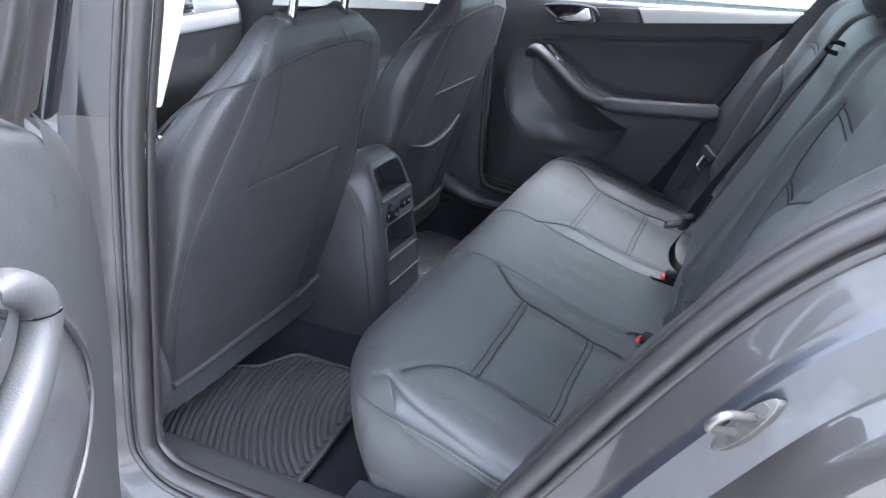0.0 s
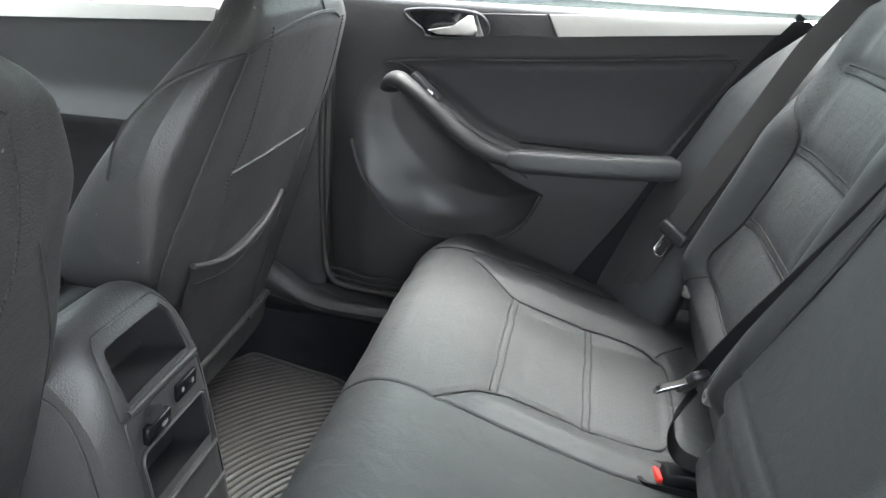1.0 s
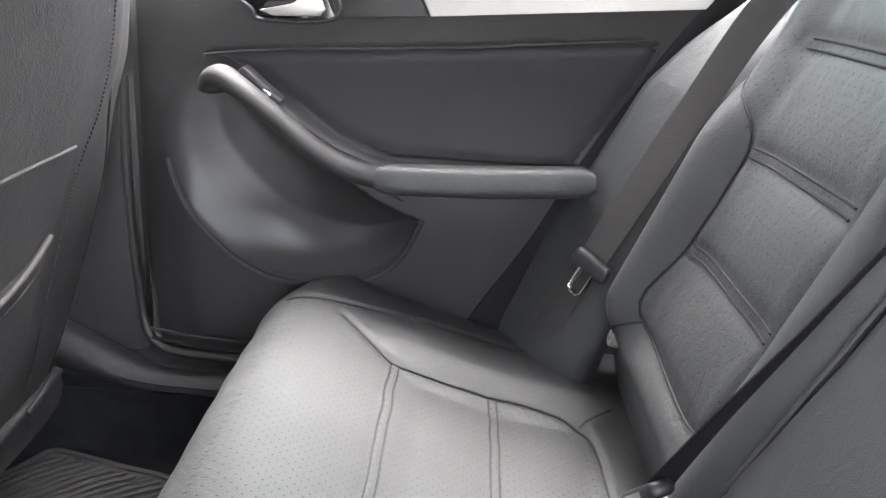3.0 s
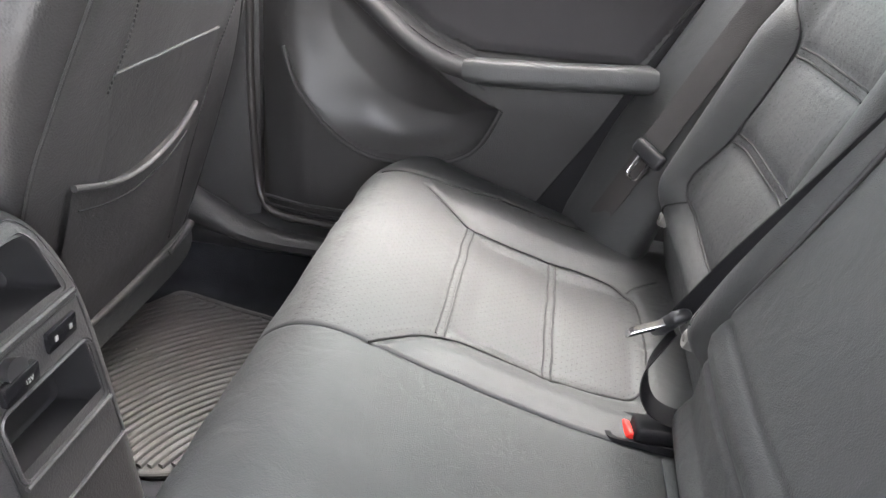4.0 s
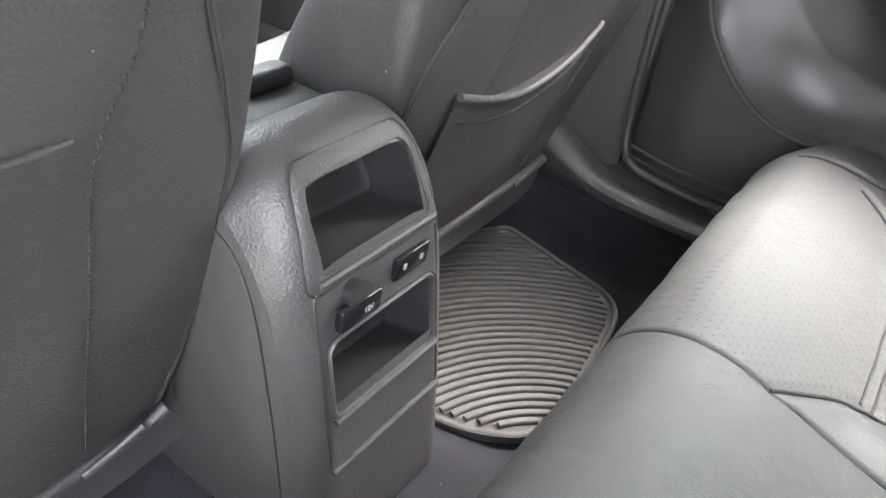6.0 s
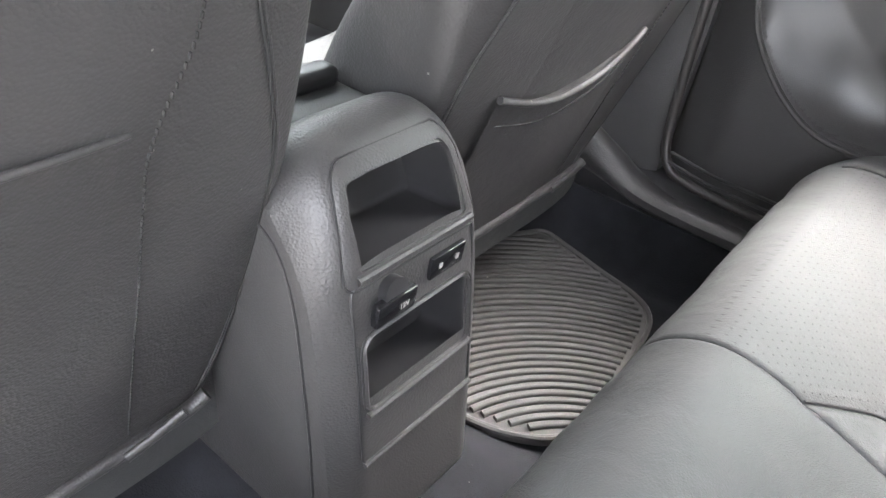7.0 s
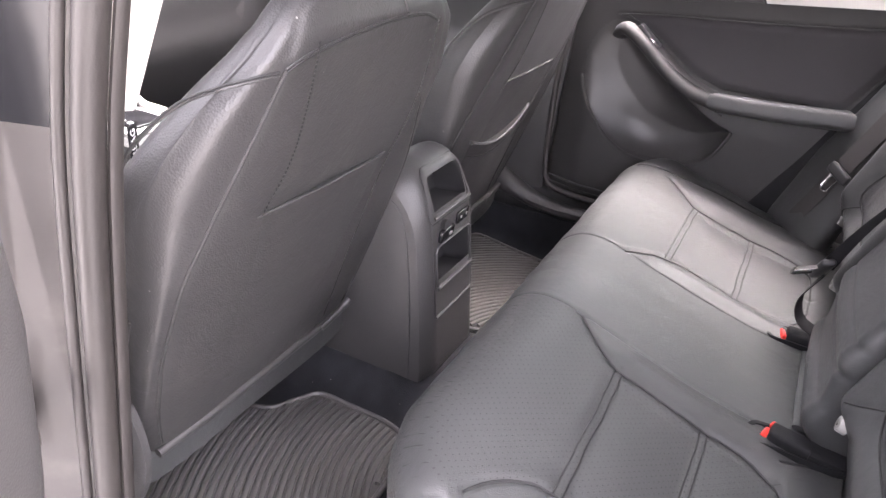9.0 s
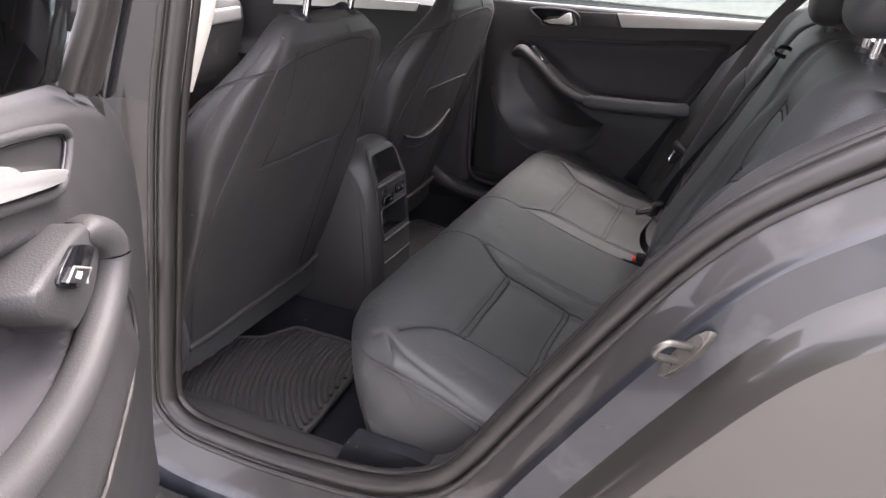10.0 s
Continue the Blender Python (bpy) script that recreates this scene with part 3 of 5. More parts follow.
head = spline([(0.351, 1.018), (0.320, 1.008), (0.304, 0.975), (0.344, 0.942), (0.404, 0.934), (0.428, 0.953), (0.455, 0.970), (0.478, 0.990), (0.480, 1.006), (0.467, 1.014), (0.41, 1.018)], 50, True)
slab("grip_head", [tuple(p) for p in head], lambda u, v, w: at_door(u, v, w), 0.056, DOORSKIN, near_door, 0.010)
plate = [(0.441, 1.003), (0.402, 1.017), (0.382, 1.014), (0.350, 0.999), (0.342, 0.989), (0.390, 0.974)]
sw = slab("switch_panel", [tuple(p) for p in spline(plate, 36, True)], lambda u, v, w: at_door(u, v, 0.056 + w), 0.004, GLOSS, near_door, 0.001)
slab("window_switch", [(0.436, 1.002), (0.414, 1.006), (0.377, 0.985), (0.392, 0.977)], lambda u, v, w: at_door(u, v, 0.060 + w), 0.005, SMOOTH, sw, 0.001, "black rocker switch")
bar("switch_edge", [at_door(u, z, 0.0655) for u, z in ((0.438, 1.002), (0.416, 1.007), (0.376, 0.986), (0.391, 0.977))], 0.0013, DULLSILVER, sw)
slab("symbol", [(0.416, 0.996), (0.408, 0.9985), (0.398, 0.993), (0.406, 0.989)], lambda u, v, w: at_door(u, v, 0.065 + w), 0.0008, WHITE, sw, 0.0002)
win4 = tagged(pane("window_4", [at_door(0.20, 1.13, 0.005), at_door(1.02, 1.22, 0.005), at_door(0.90, 1.45, 0.125), at_door(0.30, 1.43, 0.125)]), "clear side window glass in the open rear door", "window", kind="structure")
win = tagged(pane("window_1", [(-0.70, 0.745, 1.09), (0.32, 0.735, 1.10), (0.22, 0.64, 1.34), (-0.66, 0.64, 1.36)]), "clear side window glass in the closed rear door", "window", kind="structure")
win2 = tagged(pane("window_2", [(-1.90, 0.745, 1.04), (-0.80, 0.745, 1.08), (-0.76, 0.64, 1.36), (-1.30, 0.63, 1.32)]), "clear side window glass in the front passenger door", "window", kind="structure")
win3 = tagged(pane("window_3", [(-1.90, -0.745, 1.04), (-0.84, -0.745, 1.08), (-0.80, -0.64, 1.36), (-1.30, -0.63, 1.32)]), "clear side window glass in the driver's door", "window", kind="structure")


def front_door(s):
    door = thing("front_door", "closed dark front door lining with silver strip", "car door", "front doors")
    x = np.linspace(-2.05, -0.80, 70)
    z = np.linspace(0.45, 1.07, 50)
    X, Z = np.meshgrid(x, z)
    Y = 0.765 - 0.05 * np.exp(-((Z - 0.80) / 0.035) ** 2) * step(-0.82, -0.95, X) + 0.05 * step(1.04, 1.07, Z) ** 2 + 0.0 * X
    Y -= 0.004 * np.exp(-((Z - 0.99) / 0.004) ** 2)
    nz, nx = X.shape
    V = np.stack([X, Y * s, Z], 2).reshape(-1, 3)
    mesh_object("lining", V, [(j * nx + i, j * nx + i + 1, (j + 1) * nx + i + 1, (j + 1) * nx + i) for j in range(nz - 1) for i in range(nx - 1)], DOORSKIN, door)
    part("shell", box_bm((1.3, 0.03, 0.68), (-1.45, 0.85 * s, 0.72), 0.01), PAINT, door, "body-coloured outer skin")
    slab("trim_strip", [(-1.55, 0.995), (-0.95, 1.022), (-0.94, 1.05), (-1.53, 1.035)], lambda u, v, w: (u, (0.764 - w) * s, v), 0.006, SILVER, door, 0.002, "brushed silver trim strip")
    slab("mirror_triangle", [(-1.92, 1.06), (-1.70, 1.06), (-1.74, 1.16)], lambda u, v, w: (u, (0.74 - w) * s, v), 0.01, DOORSKIN, door, 0.002)
    return door


front_door(1)
front_door(-1)


# ---------------- near side: door opening ----------------
OPEN = [(-0.600, 1.25), (-0.612, 1.19), (-0.650, 1.05), (-0.675, 0.92), (-0.715, 0.65), (-0.739, 0.47), (-0.730, 0.425), (-0.690, 0.397), (-0.60, 0.390), (-0.48, 0.393), (-0.33, 0.408),
        (-0.245, 0.430), (-0.180, 0.466), (-0.144, 0.500), (-0.100, 0.565), (-0.060, 0.636), (0.012, 0.760), (0.075, 0.864), (0.131, 0.950), (0.183, 1.015), (0.234, 1.063), (0.312, 1.122), (0.40, 1.18), (0.50, 1.24)]
opening = even(spline(OPEN, 200), 220)


def offset_path(path, d):
    """A flat path moved outwards by d (away from the opening's middle)."""
    t = np.gradient(path, axis=0)
    t /= np.linalg.norm(t, axis=1)[:, None]
    return path + np.stack([t[:, 1], -t[:, 0]], 1) * d


def strip_surface(name, stations, mat, parent=None, label=""):
    """A band lofted through stations: (outward offset, y) pairs, along the opening."""
    P = []
    for d, y in stations:
        o = offset_path(opening, d)
        P.append(np.stack([o[:, 0], np.full(len(o), y), o[:, 1]], 1))
    v, f = rings(np.array(P), closed_u=False)
    return mesh_object(name, v, f, mat, parent, label, sharp=35)


frame_ob = thing("body_side", "grey-brown painted car body side round the door opening", "car body", kind="structure")
seal_path = np.stack([opening[:, 0], np.full(len(opening), -0.745), opening[:, 1]], 1)
bar("weather_seal", seal_path, 0.014, SEAL, frame_ob, b=0.016, segs=12, label="black rubber weather seal")
lip = offset_path(opening, -0.014)
bar("seal_lip", np.stack([lip[:, 0], np.full(len(lip), -0.728), lip[:, 1]], 1), 0.005, SEAL, frame_ob, b=0.008, segs=8)
lip = offset_path(opening, 0.019)
bar("seal_bulb", np.stack([lip[:, 0], np.full(len(lip), -0.761), lip[:, 1]], 1), 0.006, SEAL, frame_ob, segs=10)
strip_surface("jamb", [(0.010, -0.748), (0.022, -0.765), (0.050, -0.790), (0.056, -0.798), (0.059, -0.806), (0.063, -0.812), (0.112, -0.822), (0.119, -0.832), (0.126, -0.852), (0.136, -0.866), (0.150, -0.873)], JAMB, frame_ob, "painted door jamb")
jamb_ob = [o for o in frame_ob.children if o.name.startswith("jamb")][0]
jamb_ob.data.materials.append(GLOSS)
jamb_ob.data.materials.append(JAMBSHADE)
jamb_ob.data.materials.append(PAINT)
# the trough's rows get the darker, shade-coloured paint; the outer edge gets body paint
for p in jamb_ob.data.polygons:
    if 3 * (len(opening) - 1) <= p.index < 6 * (len(opening) - 1):
        p.material_index = 2
    elif p.index >= 6 * (len(opening) - 1):
        p.material_index = 3
for p in jamb_ob.data.polygons:
    if p.center.x < -0.5 and p.center.z > 1.045 and p.center.y < -0.77:
        p.material_index = 1
bm = bmesh.new()
bm.from_mesh(jamb_ob.data)
bmesh.ops.delete(bm, geom=[q for q in bm.faces if q.material_index in (1, 3) and q.calc_center_median().x < -0.745 and q.calc_center_median().z > 1.06], context="FACES")
bm.to_mesh(jamb_ob.data)
bm.free()
bar("pillar_ledge", [(-0.845, -0.845, 1.043), (-0.715, -0.800, 1.043)], 0.004, SILVER, frame_ob, segs=8)


def quarter_panel():
    o = offset_path(opening, 0.1505)[118:]
    P = []
    for k in np.linspace(0, 1, 12):
        x = o[:, 0] + k * (1.1 - o[:, 0] * 0.2)
        z = o[:, 1] * (1 - 0.12 * k) - 0.12 * k
        P.append(np.stack([x, -0.872 - 0.045 * np.sin(k * 1.6) + 0.0 * x, z], 1))
    v, f = rings(np.array(P), closed_u=False)
    return mesh_object("quarter_panel", v, f, PAINT, frame_ob, "grey-brown metallic rear quarter panel")


quarter_panel()
bar("outer_sill", even([(-1.8, -0.85, 0.27), (-0.60, -0.855, 0.27), (-0.10, -0.86, 0.28), (0.05, -0.86, 0.34)], 40), 0.05, PAINT, frame_ob, b=0.03, side=(0, 0, 1), power=3)
bar("sill_cover", even([(-0.80, -0.69, 0.365), (-0.40, -0.685, 0.362), (-0.20, -0.68, 0.385), (-0.12, -0.68, 0.45)], 40), 0.018, PLASTIC, frame_ob, b=0.05, side=(0, 0, 1), power=3, label="dark plastic sill cover")

# inner trim between seat and seal, up the rear pillar
P = []
for y, d in ((-0.735, -0.012), (-0.715, -0.020), (-0.69, -0.026), (-0.66, -0.020), (-0.60, 0.03)):
    k = step(0.0, 0.25, opening[118:, 0])[:, None]
    o = offset_path(opening, 0.004)[118:] * (1 - k) + offset_path(opening, d)[118:] * k
    P.append(np.stack([o[:, 0], np.full(len(o), y), o[:, 1]], 1))
v, f = rings(np.array(P), closed_u=False)
ob = mesh_object("pillar_trim", v, f, SEATBACK, frame_ob, "grained brown-grey plastic wheel arch trim")

# B pillar: painted lower part, black upper cover, pale inner trim
pil = thing("middle_pillar", "painted middle pillar with pale upper inner trim", "pillar", kind="structure")
bar("lower_trim", even([(-0.820, -0.725, 0.40), (-0.765, -0.725, 0.80), (-0.722, -0.722, 1.065)], 20), 0.024, PLASTIC, pil, b=0.016, side=(1, 0, 0), power=4)
bar("upper_trim", even([(-0.674, -0.705, 1.050), (-0.640, -0.69, 1.15), (-0.595, -0.65, 1.37)], 20), 0.024, PALE, pil, b=0.018, side=(1, 0, 0), power=4, label="pale upper pillar trim")
hinge = part("hinge", box_bm((0.045, 0.012, 0.062), (-0.755, -0.806, 0.700), 0.004, (0, 0, -18)), STEEL, pil, "zinc-plated door hinge")
bar("knuckle", [(-0.738, -0.826, 0.672), (-0.734, -0.826, 0.728)], 0.010, STEEL, hinge, segs=14)
part("arm", box_bm((0.055, 0.010, 0.040), (-0.716, -0.840, 0.700), 0.003, (0, 0, -38)), STEEL, hinge)
bar("bolt", [(-0.762, -0.812, 0.712), (-0.762, -0.822, 0.712)], 0.008, STEEL, hinge, segs=6)

# striker on the jamb
stk = thing("door_striker", "zinc-plated door striker on its oval plate", "striker")
sp = Vector((0.165, -0.824, 0.868))
sx, sz = Vector((math.cos(radians(58)), 0, math.sin(radians(58)))), Vector((-math.sin(radians(58)), 0, math.cos(radians(58))))
sn = (sz * 0.72 + Vector((0, -0.70, 0))).normalized()
sv = sn.cross(sx)
plate = [(0.038 * math.cos(a) * (1 + 0.15 * abs(math.cos(a))), 0.0105 * math.sin(a)) for a in np.linspace(0, 2 * math.pi, 28, endpoint=False)]
slab("plate", plate, lambda u, v, w: tuple(sp + sx * u + sv * v + sn * (w - 0.008)), 0.012, STEEL, stk, 0.001)
loop = [sp + sx * a + sn * b for a, b in ((-0.013, 0), (-0.013, 0.030), (-0.010, 0.044), (0, 0.048), (0.010, 0.044), (0.013, 0.030), (0.013, 0))]
bar("loop", spline([tuple(p) for p in loop], 30), 0.0045, STEEL, stk, segs=10)
for u in (-0.026, 0.026):
    bar("rivet", [tuple(sp + sx * u + sn * 0.003), tuple(sp + sx * u + sn * 0.007)], 0.007, STEEL, stk, segs=10)


# ---------------- rear bench ----------------
CUSHION = [(0.10, 0.528), (0.0, 0.535), (-0.10, 0.555), (-0.24, 0.600), (-0.33, 0.632), (-0.38, 0.643), (-0.42, 0.637), (-0.455, 0.612), (-0.472, 0.575), (-0.468, 0.51), (-0.448, 0.43), (-0.425, 0.345)]
INNER = [tuple(p) for p in spline([(-0.325, 0.137), (-0.298, 0.166), (-0.270, 0.192), (-0.235, 0.208), (-0.16, 0.212), (-0.09, 0.215), (-0.03, 0.222), (0.005, 0.240), (0.022, 0.275), (0.028, 0.35)], 40)]
OUTER = [tuple(p) for p in spline([(-0.335, 0.585), (-0.305, 0.550), (-0.275, 0.523), (-0.245, 0.508), (-0.17, 0.508), (-0.09, 0.512), (-0.03, 0.508), (0.005, 0.492), (0.022, 0.455), (0.028, 0.35)], 40)]
EDGE = [tuple(p) for p in spline([(-0.425, 0.615), (-0.36, 0.616), (-0.17, 0.634), (0.06, 0.655)], 30)]
CROSS1, CROSS2 = [(-0.252, 0.203), (-0.250, 0.510)], [(-0.112, 0.213), (-0.112, 0.510)]
REARSEAM = [(0.015, 0.20), (0.07, 0.18)]
REARSEAM2 = [(0.010, 0.495), (0.06, 0.535)]


def cushion_section(y, nu):
    prof = even(spline(CUSHION, 200), nu)
    x, z = prof[:, 0].copy(), prof[:, 1].copy()
    a = abs(y)
    yy = np.full(nu, a)
    ae = a - 0.075 if y > 0 else a + 0.03
    front = step(-0.28, -0.44, x)
    x += front * (0.10 * max(0.0, (ae - 0.52) / 0.18) ** 2 if y > 0 else 0.10 * max(0.0, (ae - 0.46) / 0.22) ** 2 + 0.03 * max(0.0, (ae - 0.645) / 0.055) ** 2)
    top = step(0.40, 0.56, z)
    # sides roll down towards the doors
    e, fall = (max(0.0, (ae - 0.595) / 0.105), 0.110) if y > 0 else (max(0.0, (a - 0.585) / 0.068), 0.040)
    z -= fall * (1 - math.sqrt(max(0.0, 1 - min(1.0, e) ** 2))) * top
    pan = step(0.205, 0.24, yy) * (1 - step(0.48, 0.512, yy)) * step(-0.25, -0.21, x) * (1 - step(0.0, 0.03, x))
    z -= 0.016 * pan * top
    z += 0.006 * pan * np.sin(np.clip((a - 0.21) / 0.30, 0, 1) * math.pi) * top
    for x0, x1 in ((-0.250, -0.112), (-0.112, 0.028)):
        z += 0.004 * pan * np.sin(np.clip((x - x0) / (x1 - x0), 0, 1) * math.pi)
    if y > 0:
        ridge = float(step(0.50, 0.56, a)) * (1 - 0.5 * float(step(0.60, 0.72, a)))
    else:
        ridge = math.exp(-((ae - 0.565) / 0.045) ** 2)
    z += 0.014 * ridge * step(-0.36, -0.2, x) * (1 - step(0.0, 0.08, x)) * top
    z += 0.007 * np.exp(-((a - 0.175) / 0.022) ** 2) * step(-0.30, -0.2, x) * (1 - step(-0.02, 0.05, x)) * top
    groove = np.zeros(nu)
    flat = prof[:, 0]
    for line, depth, width in ((INNER, 0.0045, 0.007), (OUTER, 0.0045, 0.007), (EDGE, 0.003, 0.006), (REARSEAM, 0.002, 0.005), (REARSEAM2, 0.002, 0.005)):
        groove += depth * np.exp(-(line_distance(flat, yy, line) / width) ** 2)
    for line in (CROSS1, CROSS2):
        d = line_distance(x - (0.018 if y < 0 else 0.0), yy, line)
        groove += 0.004 * np.exp(-(d / 0.014) ** 2) - 0.003 * np.exp(-(d / 0.0045) ** 2)
    z -= groove * top * (np.arange(nu) < np.argmin(flat) - 6)
    x += 0.0015 * ripple(z * 3, yy * np.sign(y) * 3, 5)
    z += 0.0016 * ripple(x, yy * np.sign(y), 6) * top
    # rounded edges where the centre cushion meets its neighbours
    near = min(1.0, abs(a - 0.135) / 0.006)
    gap = 0.006 * (1 - math.sqrt(1 - (1 - near) ** 2))
    z -= gap * top
    x += gap * step(0.60, 0.50, z)
    return np.stack([np.append(x, [0.10]), np.full(nu + 1, y), np.append(z, [0.345])], 1)


bench = thing("rear_bench", "black leather rear bench seat with perforated stitched panels", "car seat")


def cushion_part(name, y0, y1, n, label):
    ys = np.linspace(y0, y1, n)
    P = [cushion_section(y, 250) for y in ys]
    for end, flag in ((0, abs(y0) > 0.6), (-1, abs(y1) > 0.6)):
        if flag:
            mid = np.array([-0.19, 0.0, 0.44])
            base = P[end].copy()
            for k, out in ((0.985, 0.004), (0.5, 0.006), (0.02, 0.007)):
                ring = base.copy()
                ring[:, [0, 2]] = mid[[0, 2]] + (ring[:, [0, 2]] - mid[[0, 2]]) * k
                ring[:, 1] = (y0 if end == 0 else y1) + out * (-1 if end == 0 else 1)
                P = [ring] + P if end == 0 else P + [ring]
    v, f = rings(np.array(P))
    ob = mesh_object(name, v, f, LEATHER, bench, label, sharp=60)
    ob.data.materials.append(PERF)
    k = ob.data.polygons
    for p in k:
        c = p.center
        a = abs(c.y)
        if c.z > 0.5 and len(p.vertices) == 4:
            lim = np.interp(c.x, [q[0] for q in INNER[:28]], [q[1] for q in INNER[:28]])
            out = np.interp(c.x, [q[0] for q in OUTER[:28]], [q[1] for q in OUTER[:28]])
            if c.x < -0.325:
                lim, out = 0.138, 0.60
            if lim + 0.003 < a < out - 0.003 and -0.455 < c.x < 0.022:
                p.material_index = 1
    return ob


cushion_part("seat_cushion", -0.653, -0.1355, 185, "black perforated leather seat cushion")
cushion_part("centre_cushion", -0.1345, 0.1345, 90, "plain black leather centre cushion")
cushion_part("seat_cushion", 0.1355, 0.74, 200, "black perforated leather seat cushion")


@functools.lru_cache(maxsize=None)
def cushion_row(k):
    return cushion_section(k * 0.003, 250)[:-1]


def cushion_top(x, y):
    top = cushion_row(round(y / 0.003))[:140]
    order = np.argsort(top[:, 0])
    return float(np.interp(x, top[order, 0], top[order, 2]))


PROFILE_X = even(spline(CUSHION, 200), 250)[:, 0]
FOLD = int(np.argmin(PROFILE_X))


def cushion_point(x, y, sink):
    row = cushion_row(round(y / 0.003))[:FOLD][::-1]
    flat = PROFILE_X[:FOLD][::-1]
    return float(np.interp(x, flat, row[:, 0])), y, float(np.interp(x, flat, row[:, 2])) - sink


def cushion_seam(name, line, s, r, mat, sink=0.0):
    pts = even(line, max(6, int(len(line) * 1.2)))
    bar(name, [cushion_point(x, y * s, sink) for x, y in pts], r, mat, bench, segs=6)


# sewn seams: dark joints, paired stitch rows and the flank welts
for s in (-1, 1):
    for line in (INNER, OUTER, EDGE, REARSEAM, REARSEAM2):
        if line is EDGE and s < 0:
            continue
        cushion_seam("seam", line, s, 0.0017, SEAM, -0.0012)
    for line in (CROSS1, CROSS2):
        for d in (-0.0055, 0.0055):
            cushion_seam("stitch_seam", even([(line[0][0] + d + (0.018 if s < 0 else 0.0), line[0][1] + 0.004), (line[1][0] + d + (0.018 if s < 0 else 0.0), line[1][1] - 0.004)], 30), s, 0.0015, SEAM, -0.0008)
    if s > 0:
        welt = [(-0.405, 0.688, 0.575), (-0.36, 0.732, 0.560), (-0.30, 0.7455, 0.545), (-0.15, 0.7455, 0.505), (0.05, 0.7455, 0.47)]
    else:
        front = lambda y, z: float(np.interp(-z, [-q[2] for q in cushion_section(y, 250)[150:-1]], [q[0] for q in cushion_section(y, 250)[150:-1]]))
        welt = [(front(y, z) - 0.001, y, z) for y, z in ((-0.60, 0.596), (-0.625, 0.596), (-0.65, 0.594))]
        welt += [(-0.30, -0.6585, 0.592), (-0.226, -0.6585, 0.574), (-0.108, -0.6585, 0.533), (0.05, -0.6585, 0.50)]
    bar("piping", spline(welt, 40), 0.003, SEATBACK, bench, segs=8)

BACKSEAM = [tuple(p) for p in spline([(0.618, 1.065), (0.595, 1.03), (0.525, 0.987), (0.487, 0.932), (0.490, 0.807), (0.503, 0.735), (0.490, 0.702), (0.450, 0.690), (0.389, 0.686), (0.31, 0.684), (0.268, 0.692), (0.249, 0.715), (0.245, 0.76), (0.243, 0.90), (0.240, 1.0), (0.235, 1.065)], 90)]
BOLSTER_END = [(0.490, 0.700), (0.525, 0.672), (0.54, 0.655)]
INNER_END = [(0.249, 0.702), (0.225, 0.682), (0.205, 0.668)]
BACKCROSS = [[(0.487, 0.932), (0.246, 0.936)], [(0.490, 0.807), (0.248, 0.811)], [(0.50, 1.055), (0.246, 1.055)]]


